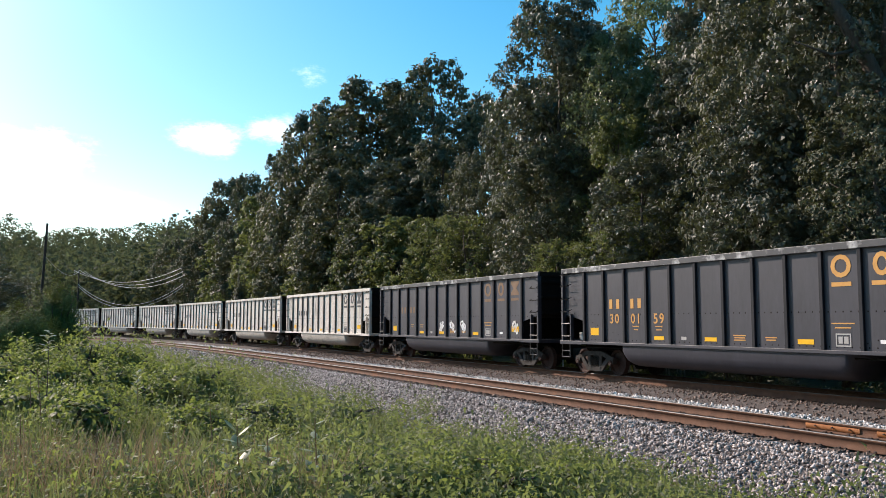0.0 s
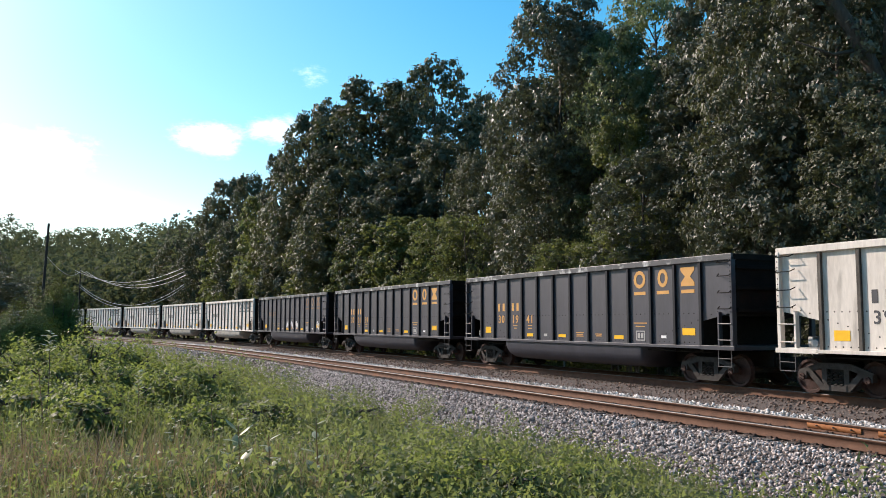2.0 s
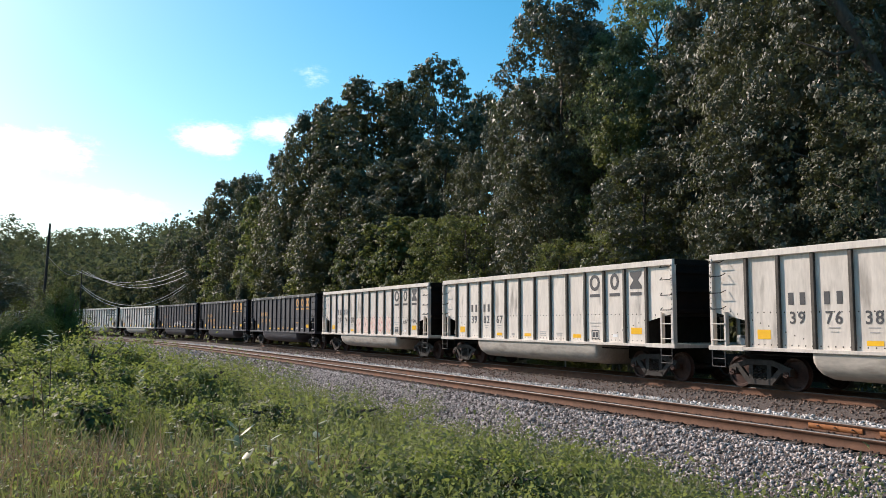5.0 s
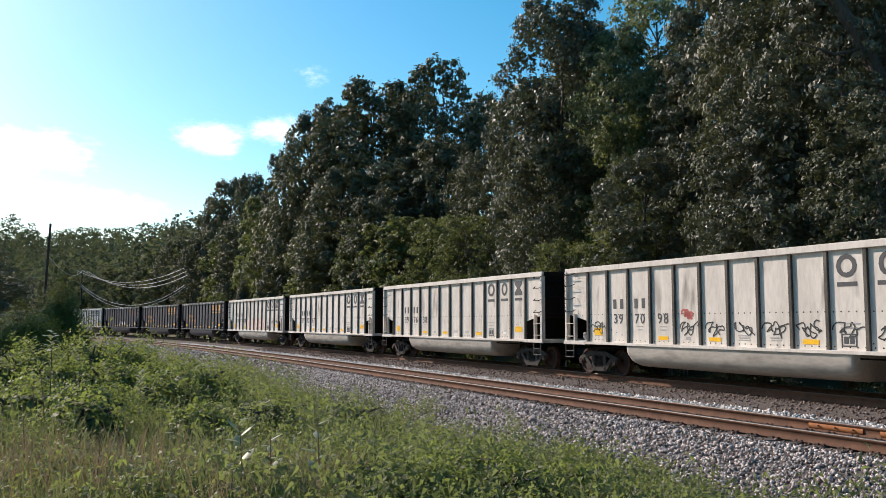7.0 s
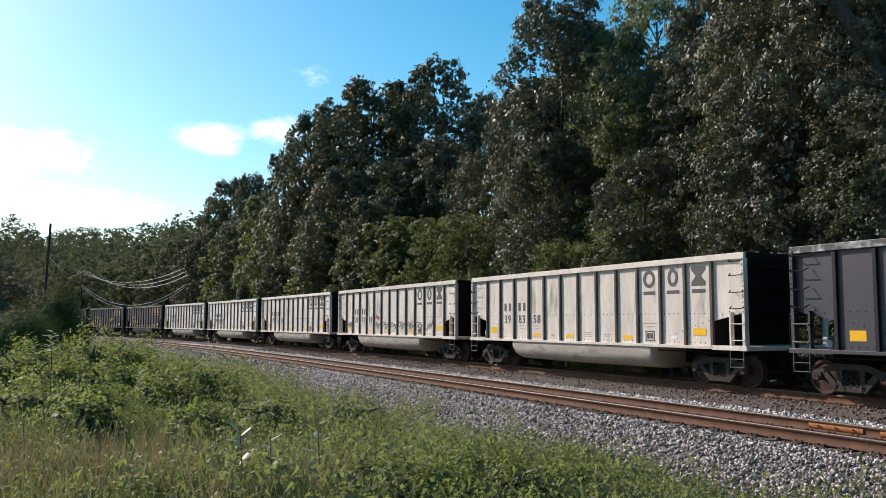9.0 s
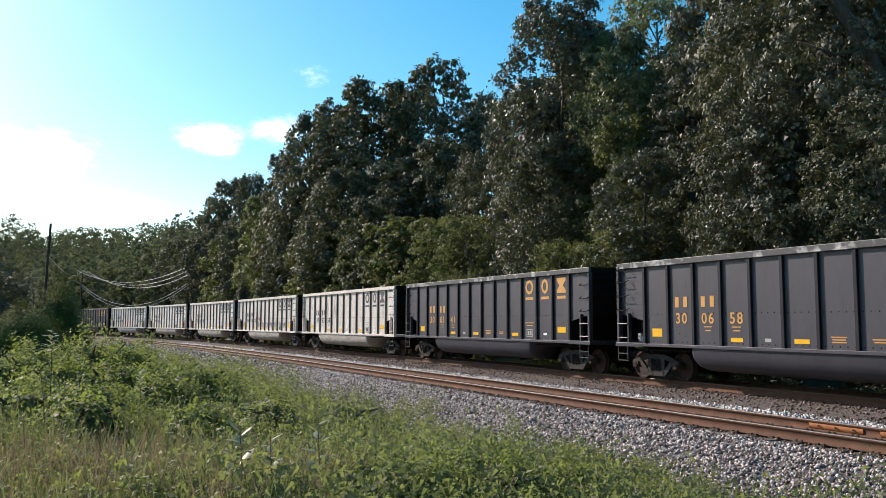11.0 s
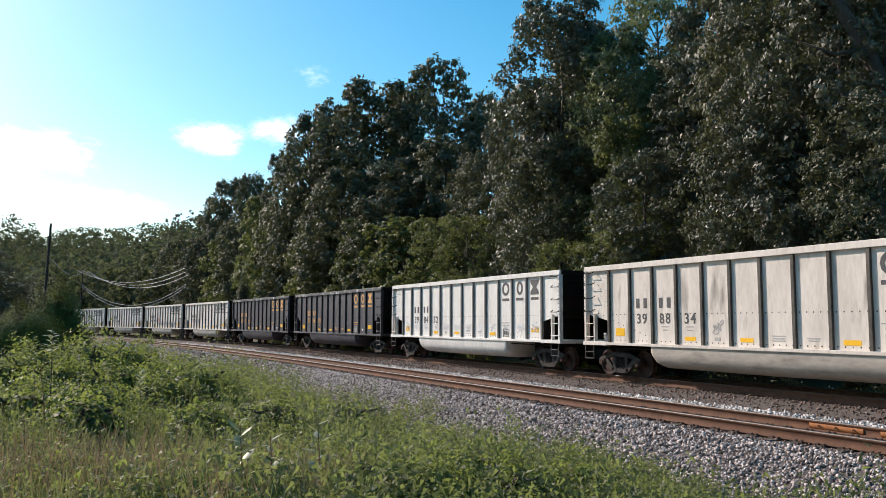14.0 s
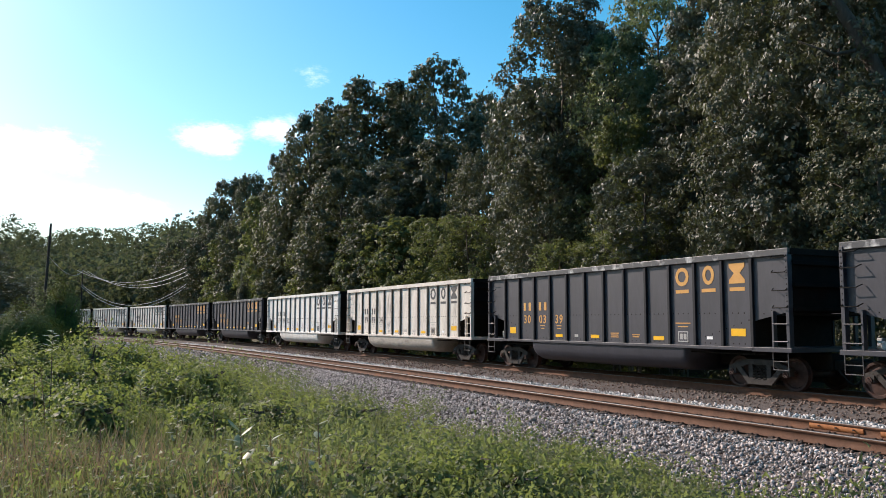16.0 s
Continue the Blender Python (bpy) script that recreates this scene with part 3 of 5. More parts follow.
def build_car(paint, chord_paint, label):
    car = tagged(new("coal_car"), label, "railway wagon", "cars of the coal train")
    e = HALF - 1.225
    for sgn in (1, -1):
        sheet = part("side_sheet", side_sheet(sgn), paint, car)
        part("top_chord", box(-HALF, HALF, sgn * (FACE - 0.10), sgn * 1.56, TOP - 0.17, TOP, 0.012), chord_paint, car)
        part("side_sill", box(-e - 0.1, e + 0.1, sgn * (FACE - 0.12), sgn * 1.60, SILL, SILL + 0.085, 0.008), paint, car)
        for x in POSTS:
            bm = box(x - 0.05, x + 0.05, sgn * (FACE - 0.01), sgn * 1.535, SILL + 0.085, TOP - 0.17, 0.01)
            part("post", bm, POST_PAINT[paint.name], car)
        rows = []
        for k in range(12):
            a, b = POSTS[k] - 0.13, POSTS[k + 1] + 0.10
            for z in (2.17, 1.36):
                rows += [(a + (b - a) * i / 4, z) for i in range(5)]
        for s2 in (1, -1):
            for i in range(8):
                rows.append((s2 * (e - 0.15 - 0.26 * i), 1.98 - 0.075 * i))
            for i in range(3):
                rows.append((s2 * (e + 0.35 + 0.25 * i), 2.14 + 0.07 * i))
        tagged(part("rivets", rivet_row(rows, sgn * FACE), M_UNDER, sheet), kind="stuff")
        for x in (HALF, -HALF):
            ladder_rungs(car, x, sgn, paint)
    for d in (1, -1):
        es = part("end_sheet", box(d * (HALF - 0.07), d * (HALF - 0.03), -FACE + 0.02, FACE - 0.02, 2.16, TOP - 0.1), M_RUSTEND, car, "sooty rust-stained end sheet, blackened for shade")
        for z in (2.25, 2.85, 3.4):
            part("stiffener", box(d * (HALF - 0.03), d * (HALF + 0.06), -FACE + 0.05, FACE - 0.05, z - 0.05, z + 0.05, 0.01), M_RUSTEND, es)
        part("end_chord", box(d * (HALF - 0.12), d * (HALF + 0.02), -1.48, 1.48, TOP - 0.165, TOP - 0.004, 0.01), M_RUSTEND, car)
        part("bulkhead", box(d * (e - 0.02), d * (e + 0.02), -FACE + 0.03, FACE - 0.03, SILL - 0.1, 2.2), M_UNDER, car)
        part("platform", box(d * (e + 0.05), d * (HALF + 0.06), -1.60, 1.60, SILL - 0.02, SILL + 0.10, 0.01), paint, car)
        cp = part("coupler", box(d * (HALF - 0.2), d * (HALF + 0.55), -0.14, 0.14, 0.72, 0.98, 0.04), M_UNDER, car)
        part("knuckle", box(d * (HALF + 0.50), d * (HALF + 0.80), -0.20, 0.16, 0.68, 1.02, 0.05), M_UNDER, cp)
        part("air_hose", tube([(d * (HALF + 0.3), 0.25, 0.75), (d * (HALF + 0.6), 0.28, 0.45), (d * (HALF + 0.8), 0.2, 0.40)], 0.03, 7), M_UNDER, cp)
        build_truck(car, 6.20 if d > 0 else -5.97)
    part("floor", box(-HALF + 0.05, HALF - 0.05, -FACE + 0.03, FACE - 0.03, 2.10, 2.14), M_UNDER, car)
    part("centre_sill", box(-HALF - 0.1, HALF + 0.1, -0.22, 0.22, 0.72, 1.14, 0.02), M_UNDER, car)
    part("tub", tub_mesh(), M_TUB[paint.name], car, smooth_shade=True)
    bm = tube([(HALF - 0.85, 0.95, 1.42), (HALF - 0.85, 1.30, 1.42)], 0.10, 10)
    add_box(bm, HALF - 1.05, HALF - 0.62, 1.0, 1.25, 1.33, 1.42, 0.02)
    add_box(bm, HALF - 0.80, HALF - 0.66, 1.05, 1.30, 1.40, 1.58, 0.02)
    part("brake_valve", bm, M_PALE, car, "pale painted brake valve on the end platform")
    part("brake_pipe", tube([(-HALF + 1, 1.3, 1.10), (HALF - 1, 1.3, 1.10)], 0.022, 6), M_UNDER, car)
    return car


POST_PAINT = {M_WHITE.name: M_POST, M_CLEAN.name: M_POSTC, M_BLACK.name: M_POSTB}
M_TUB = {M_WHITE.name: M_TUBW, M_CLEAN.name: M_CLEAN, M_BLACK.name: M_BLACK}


# lettering, stencils and spray paint on the side that faces the camera
def panel_x(k):
    """Middle of the panel behind post k, counted from the leading end."""
    return POSTS[k] - 0.515


def plate(car, name, x, z, w, h, mat, label="", y=FACE + 0.004, bevel=0.0):
    return part(name, box(x - w / 2, x + w / 2, y, y + 0.003, z - h / 2, z + h / 2), mat, car, label)


def outline_mark(car, name, outlines, x, z, mat, label=""):
    """A painted shape from outlines of (x, z); x runs towards the trailing end."""
    bm = bmesh.new()
    for o in outlines:
        a = [bm.verts.new((x - p, FACE + 0.008, z + q)) for p, q in o]
        b = [bm.verts.new((x - p, FACE + 0.002, z + q)) for p, q in o]
        bm.faces.new(a)
        n = len(o)
        for i in range(n):
            bm.faces.new((a[i], b[i], b[(i + 1) % n], a[(i + 1) % n]))
    bmesh.ops.remove_doubles(bm, verts=bm.verts, dist=0.0005)
    bmesh.ops.recalc_face_normals(bm, faces=bm.faces)
    return part(name, bm, mat, car, label)


def ring(rx, rz, w, n=10):
    """Quads that make a thick ring."""
    out = []
    for k in range(n):
        a, b = k * math.tau / n, (k + 1) * math.tau / n
        out.append([(rx * math.cos(a), rz * math.sin(a)), (rx * math.cos(b), rz * math.sin(b)), ((rx - w) * math.cos(b), (rz - w) * math.sin(b)), ((rx - w) * math.cos(a), (rz - w) * math.sin(a))])
    return out


def block(x0, x1, z0, z1):
    return [(x0, z0), (x1, z0), (x1, z1), (x0, z1)]


def emblem(car, mat):
    """The owner's three-panel emblem as plain shapes, each over a bar."""
    for k, o in zip((9, 10, 11), (ring(0.27, 0.27, 0.11, 12), ring(0.22, 0.27, 0.11, 12),
                                  [[(-0.27, 0.27), (-0.27, 0.17), (-0.10, 0.0), (0.10, 0.0), (0.27, 0.17), (0.27, 0.27)], [(-0.27, -0.27), (0.27, -0.27), (0.27, -0.17), (0.10, 0.0), (-0.10, 0.0), (-0.27, -0.17)]])):
        outline_mark(car, "emblem", o, panel_x(k), 3.22, mat, "plain painted emblem shape")
        plate(car, "emblem_bar", panel_x(k), 2.80, 0.52, 0.10, mat)


def digits_mesh(text, size):
    cu = bpy.data.curves.new("digits", "FONT")
    cu.body, cu.size, cu.extrude, cu.align_x, cu.align_y, cu.offset = text, size, 0.002, "CENTER", "CENTER", 0.006
    cu.resolution_u = 3
    tmp = bpy.data.objects.new("digits", cu)
    me = bpy.data.meshes.new_from_object(tmp)
    bpy.data.objects.remove(tmp)
    me.name = "digits"
    return me


def letter(car, number, mat, tape=True, dim=None):
    """Reporting mark as bars, the car's number, stencils and reflective tape."""
    emblem(car, mat if dim is None else dim)
    use = mat if dim is None else dim
    for k, xs in ((1, (-0.17, 0.17)), (2, (-0.17, 0.17))):
        for dx in xs:
            plate(car, "mark_bar", panel_x(k) - dx, 2.50, 0.15, 0.30, use)
    for k, pair in zip((1, 2, 3), number):
        for q, one in enumerate(pair):
            part("digit", digits_mesh(one, 0.42), use, car, at=pose(panel_x(k) + 0.13 - 0.26 * q, FACE + 0.006, 2.02, 90, 0, 180))
    for k, w, h, z in ((0, 0.42, 0.24, 1.62), (3, 0.42, 0.11, 1.46), (5, 0.44, 0.11, 1.46), (8, 0.46, 0.12, 1.46), (11, 0.50, 0.20, 1.66)):
        plate(car, "reflector", panel_x(k), z, w, h, M_REFLECT, "yellow reflective tape")
    text = M_ORANGE if mat is M_ORANGE else M_PALE
    for k, z, w in ((2, 1.80, 0.30), (2, 1.70, 0.20), (3, 1.80, 0.30), (3, 1.70, 0.24), (6, 1.58, 0.42), (6, 1.52, 0.36), (6, 1.46, 0.40), (7, 1.54, 0.36), (7, 1.48, 0.30), (9, 1.90, 0.60), (9, 1.80, 0.42)):
        plate(car, "stencil", panel_x(k), z, w, 0.028, text)
    for o in (block(-0.2, 0.2, -0.15, -0.12), block(-0.2, 0.2, 0.12, 0.15), block(-0.2, -0.17, -0.12, 0.12), block(0.17, 0.2, -0.12, 0.12), block(-0.13, -0.02, -0.08, 0.08), block(0.02, 0.13, -0.08, 0.08)):
        outline_mark(car, "inspection_box", [o], panel_x(9), 1.52, M_PALE if mat is M_ORANGE else M_DARKLET)
    plate(car, "placard", panel_x(4), 1.47, 0.2, 0.09, M_PALE)
    plate(car, "placard", panel_x(10), 1.50, 0.22, 0.08, M_SPRAYW)


def scrawl(car, k, z, w, h, mat, seed, r=0.022, name="graffiti"):
    """An unreadable sprayed line of loops on a panel."""
    rng = random.Random(seed)
    turns, p1, p2 = rng.uniform(2.2, 3.6), rng.uniform(0, 6), rng.uniform(0, 6)
    n = 64
    pts = []
    for i in range(n):
        u = i / (n - 1)
        a = math.tau * turns * u
        pts.append(Vector((panel_x(k) + w * (0.5 - u) * 0.8 + 0.16 * w * math.sin(a + p1) + 0.05 * math.sin(2.3 * a + p2), FACE + 0.007, z + 0.5 * h * math.sin(a) * (0.6 + 0.4 * math.sin(0.7 * a + p2)) + 0.08 * h * math.sin(3.1 * a))))
    bm = bmesh.new()
    rows = []
    for i in range(n):
        d = (pts[min(i + 1, n - 1)] - pts[max(i - 1, 0)]).normalized()
        side = Vector((-d.z, 0, d.x)) * r
        rows.append((bm.verts.new(pts[i] - side), bm.verts.new(pts[i] + side)))
    for a, b in zip(rows, rows[1:]):
        f = bm.faces.new((a[0], b[0], b[1], a[1]))
        f.normal_update()
        if f.normal.y < 0:
            f.normal_flip()
    return part(name, bm, mat, car, "sprayed graffiti line")


def fat_letter(car, k, z, seed):
    """A fat sprayed blob shape with an outline."""
    rng = random.Random(seed)
    o = [(0.36 * (1 + rng.uniform(-0.25, 0.25)) * math.cos(a), 0.46 * (1 + rng.uniform(-0.2, 0.2)) * math.sin(a)) for a in [i * math.tau / 12 for i in range(12)]]
    g = []
    for i in range(12):
        j = (i + 1) % 12
        g.append([o[i], o[j], (o[j][0] * 0.22, o[j][1] * 0.2), (o[i][0] * 0.22, o[i][1] * 0.2)])
    outline_mark(car, "graffiti", g, panel_x(k), z, M_SPRAYP, "pink bubble graffiti with red dots")


CARS = {}
PROTO = {"white": build_car(M_WHITE, M_WHITE, "weathered white steel coal car with vertical side posts"),
         "clean": build_car(M_CLEAN, M_CLEAN, "freshly painted white coal car with vertical side posts"),
         "black": build_car(M_BLACK, M_CHIP, "black coal car with orange lettering and chipped top edge")}
TRAIN = {7: ("white", ""), 6: ("white", ""), 5: ("white", ""), 4: ("white", ""), 3: ("white", ""), 2: ("white", ""), 1: ("black", ""), 0: ("black", "300159"), -1: ("black", "301941"),
         -2: ("white", "397408"), -3: ("white", "398267"), -4: ("white", "397638"), -5: ("white", "397098"), -6: ("white", "398358"), -7: ("black", "300141"),
         -8: ("black", "300658"), -9: ("clean", "398452"), -10: ("white", "398834"), -11: ("black", "300339"), -12: ("black", "")}
used = set()
for n, (kind, number) in TRAIN.items():
    if kind in used:
        car = copy_thing(PROTO[kind], Matrix())
    else:
        car = None
    CARS[n] = (car, kind, number)
    if car is None:
        used.add(kind)
        CARS[n] = (PROTO[kind], kind, number)
for n, (car, kind, number) in list(CARS.items()):
    ink = M_ORANGE if kind == "black" else M_DARKLET
    pairs = (number[0:2], number[2:4], number[4:6]) if number else ("", "", "")
    letter(car, pairs if number else (), ink, dim=M_FADED if n == 1 else None)
    CARS[n] = car
for k in range(4, 9):
    fat_letter(CARS[-2], k, 1.78, 40 + k)
for k in (0, 4, 5, 6, 7, 8, 9, 10):
    scrawl(CARS[-5], k, 1.75, 0.72, 0.42, M_SPRAYK, 70 + k, 0.017)
scrawl(CARS[-5], 4, 2.15, 0.35, 0.30, M_SPRAYR, 99, 0.035)
for k in range(0, 12):
    scrawl(CARS[-9], k, 1.72, 0.42, 0.30, M_SPRAYW, 120 + k, 0.034)
for k in (5, 6, 7, 11):
    scrawl(CARS[1], k, 1.75, 0.40, 0.50, M_SPRAYW, 150 + k, 0.035)
for k in (10, 11):
    scrawl(CARS[-2], k, 1.95, 0.6, 0.25, M_SPRAYK, 170 + k, 0.014)
scrawl(CARS[-10], 4, 1.78, 0.4, 0.4, M_PALE, 180, 0.014)


# ---- trees and plants ----
def leaf_cards(rng, centres, normals, length, width, fold=0.25, droop=0.4, flat=False):
    """Folded leaf shapes (flat: pointed leaf sprays of far trees) at centres with given facing."""
    n = len(centres)
    d = rng.normal(size=(n, 3))
    d[:, 2] -= droop
    d -= (d * normals).sum(1, keepdims=True) * normals
    d /= np.linalg.norm(d, axis=1, keepdims=True) + 1e-9
    w = np.cross(normals, d)
    L = (length * rng.uniform(0.6, 1.3, (n, 1)))
    W = (width * rng.uniform(0.6, 1.3, (n, 1)))
    base = centres - d * L / 2
    tip = centres + d * L / 2 - normals * L * fold
    mid = centres - d * L * 0.05 + normals * L * fold * 0.3
    if flat:
        v = np.stack([base - w * W / 2, base + w * W / 2, tip], 1).reshape(-1, 3)
        return v, np.arange(n * 3).reshape(n, 3)
    v = np.stack([base, mid + w * W / 2, tip, mid - w * W / 2], 1).reshape(-1, 3)
    f = np.arange(n * 4).reshape(n, 4)
    return v, f


def unit(v):
    return v / (np.linalg.norm(v, axis=1, keepdims=True) + 1e-9)


def crown_points(rng, height, radius, base, lobes, clumps, leaves, lobe_r=0.36, droop=0.0, open_crown=0.0):
    """Leaf places and facings: leafy clumps over the rounded lobes of an uneven crown."""
    n = lobes
    a = np.arange(n) * 2.39996 + rng.normal(0, 0.35, n)
    h = (np.arange(n) + rng.uniform(0, 1, n)) / n
    prof = np.sin(np.pi * np.clip(0.16 + 0.76 * h, 0, 1)) ** 0.65
    rr = radius * prof * rng.uniform(0.50, 0.82, n)
    size = radius * lobe_r * rng.uniform(0.65, 1.25, n) * (0.55 + 0.45 * prof)
    cc = np.stack([rr * np.cos(a), rr * np.sin(a), base + (height - base) * h], 1)
    cc[:, 2] = np.minimum(cc[:, 2], height - size * 0.75)
    out = np.stack([np.cos(a), np.sin(a), 0.35 + 0 * a], 1)
    d = unit((rng.normal(0, 0.75, (n, clumps, 3)) + out[:, None, :] * 0.6).reshape(-1, 3))
    big = np.repeat(size, clumps)
    kc = np.repeat(cc, clumps, 0) + d * big[:, None] * rng.uniform(0.70, 1.08, (n * clumps, 1)) * np.array([1, 1, 0.8])
    keep = rng.uniform(0, 1, n * clumps) > open_crown
    kc, d, big = kc[keep], d[keep], big[keep]
    m = len(kc)
    e = unit(rng.normal(size=(m * leaves, 3)))
    dd = np.repeat(d, leaves, 0)
    kr = np.repeat(big * rng.uniform(0.22, 0.42, m), leaves)
    pts = np.repeat(kc, leaves, 0) + e * kr[:, None] * rng.uniform(0.35, 1.0, (m * leaves, 1)) * np.array([1, 1, 0.65])
    nor = unit(e * 0.5 + dd * 0.55 + rng.normal(0, 0.30, e.shape) + np.array([0, 0, 0.45 - droop]))
    return pts, nor, cc, size


def wood_mesh(rng, height, base, radius, targets, girth, lean=0.0):
    """Tapered trunk with limbs that reach out to clumps of the crown."""
    bm = bmesh.new()
    bends = [(lean * (k / 6) ** 2 + rng.normal(0, 0.12) * (k > 0), rng.normal(0, 0.12) * (k > 0), height * 0.9 * k / 6) for k in range(7)]
    rad = [girth * (1.25 if k == 0 else 1) * (1 - 0.80 * k / 6) for k in range(7)]
    add_tube(bm, bends, rad, 9)
    pick = rng.choice(len(targets), min(12, len(targets)), replace=False)
    for i in pick:
        t = targets[i]
        z0 = max(base * 0.6, t[2] - rng.uniform(1.5, 4.0))
        u = min(z0 / (height * 0.9), 0.95) * 6
        k = int(u)
        p0 = Vector(bends[k]).lerp(Vector(bends[min(k + 1, 6)]), u - k)
        p2 = Vector(t)
        p1 = p0.lerp(p2, 0.5) + Vector((rng.normal(0, 0.3), rng.normal(0, 0.3), 0.4))
        r0 = girth * 0.42 * (1 - 0.6 * z0 / height)
        add_tube(bm, [p0, p1, p2], [r0, r0 * 0.6, 0.03], 6)
    me = bpy.data.meshes.new("trunk")
    bm.to_mesh(me)
    bm.free()
    me.materials.append(M_BARK)
    for p in me.polygons:
        p.use_smooth = True
    return me


def tree_kind(seed, name, leafmat, height=20.0, radius=5.0, base=3.0, lobes=46, clumps=15, leaves=20, leaf=(0.30, 0.17), girth=0.32, label="", category="tree", droop=0.0, core=60, lobe_r=0.36, open_crown=0.0):
    rng = np.random.default_rng(seed)
    pts, nor, cc, size = crown_points(rng, height, radius, base, lobes, clumps, leaves, lobe_r, droop, open_crown)
    v, f = leaf_cards(rng, pts, nor, *leaf, droop=0.4 + droop * 2, flat=True)
    if core:
        k = np.repeat(np.arange(len(cc)), core)
        inner = cc[k] * np.array([0.92, 0.92, 1]) + rng.normal(size=(len(k), 3)) * size[k][:, None] * 0.34
        v2, f2 = leaf_cards(rng, inner, unit(rng.normal(size=inner.shape)), leaf[0] * 1.25, leaf[0] * 1.1, flat=True)
        v, f = np.vstack([v, v2]), np.vstack([f, f2 + len(v)])
    root = tagged(new(name), label, category, "trees of the wooded bank")
    part("trunk", wood_mesh(rng, height, base, radius, cc, girth), None, root)
    part("crown", mesh_from("crown", v, f, [leafmat]), None, root)
    return root


def place(x, y, yaw, scale, wide):
    z = float(ground_z(x, y)[0]) - 0.15
    return Matrix.Translation((x, y, z)) @ Matrix.Rotation(yaw, 4, "Z") @ Matrix.Diagonal((wide, wide, scale, 1))


KINDS = {
    "oak": lambda s: tree_kind(s, "oak_tree", L_OAK, 20, 5.0, 2.6, 60, 15, 22, (0.29, 0.23), 0.34, "tall dark green oak with dense full crown"),
    "glossy": lambda s: tree_kind(s, "broadleaf_tree", L_MAGN, 20, 4.0, 1.8, 60, 15, 22, (0.30, 0.20), 0.30, "tall broadleaf tree with glossy hanging leaves", droop=0.25),
    "light": lambda s: tree_kind(s, "young_tree", L_LIGHT, 14, 3.2, 1.2, 40, 13, 17, (0.28, 0.20), 0.18, "light green young tree at the wood's edge"),
    "near_oak": lambda s: tree_kind(s, "oak_tree", L_OAK, 20, 5.0, 2.2, 64, 17, 24, (0.22, 0.15), 0.34, "dark oak close behind the train", droop=0.15),
    "near_glossy": lambda s: tree_kind(s, "broadleaf_tree", L_MAGN, 20, 4.0, 1.5, 78, 17, 24, (0.23, 0.14), 0.30, "broadleaf tree with shiny leaves behind the train", droop=0.35),
    "near_paler": lambda s: tree_kind(s, "ash_tree", L_PALER, 20, 4.0, 1.5, 70, 17, 24, (0.21, 0.13), 0.26, "pale green feathery tree behind the train", droop=0.1, open_crown=0.15),
    "near_light": lambda s: tree_kind(s, "young_tree", L_LIGHT, 14, 3.2, 1.2, 44, 15, 22, (0.17, 0.10), 0.16, "light green young tree beside the track", droop=0.1),
    "loose": lambda s: tree_kind(s, "oak_tree", L_OAK, 20, 4.0, 6.0, 34, 14, 24, (0.29, 0.23), 0.30, "tall open oak with sky between its boughs", core=40, lobe_r=0.40),
    "sparse": lambda s: tree_kind(s, "sparse_tree", L_OAK, 18, 4.0, 11.0, 16, 8, 14, (0.34, 0.24), 0.16, "thin open tree with sky through its branches", core=0, lobe_r=0.30, open_crown=0.3),
    "bush": lambda s: tree_kind(s, "understory_shrub", L_LIGHT, 5.5, 2.6, 0.3, 18, 11, 18, (0.19, 0.12), 0.07, "leafy shrub below the trees", "shrub"),
}
SIZES = {"oak": (20, 5), "glossy": (20, 4), "light": (14, 3.2), "near_oak": (20, 5), "near_glossy": (20, 4), "near_paler": (20, 4), "near_light": (14, 3.2), "loose": (20, 4), "sparse": (18, 4), "bush": (5.5, 2.6)}
MADE = {}


def tree(kind, x, y, top, radius, variant=0):
    if kind in ("oak", "glossy", "light", "paler") and y < 58:
        kind = "near_" + kind
    tall, wide = SIZES[kind]
    key = (kind, variant)
    height = top - float(ground_z(x, y)[0]) + 0.15
    m = place(x, y, (x * 12.9 + y * 7.7) % 6.28, height / tall, radius / wide)
    if key not in MADE:
        MADE[key] = KINDS[kind](1000 * variant + len(kind) * 37)
        MADE[key].matrix_basis = m
    else:
        sc = MADE[key].matrix_basis.to_scale()
        copy_thing(MADE[key], m @ Matrix.Diagonal((1 / sc.x, 1 / sc.y, 1 / sc.z, 1)))


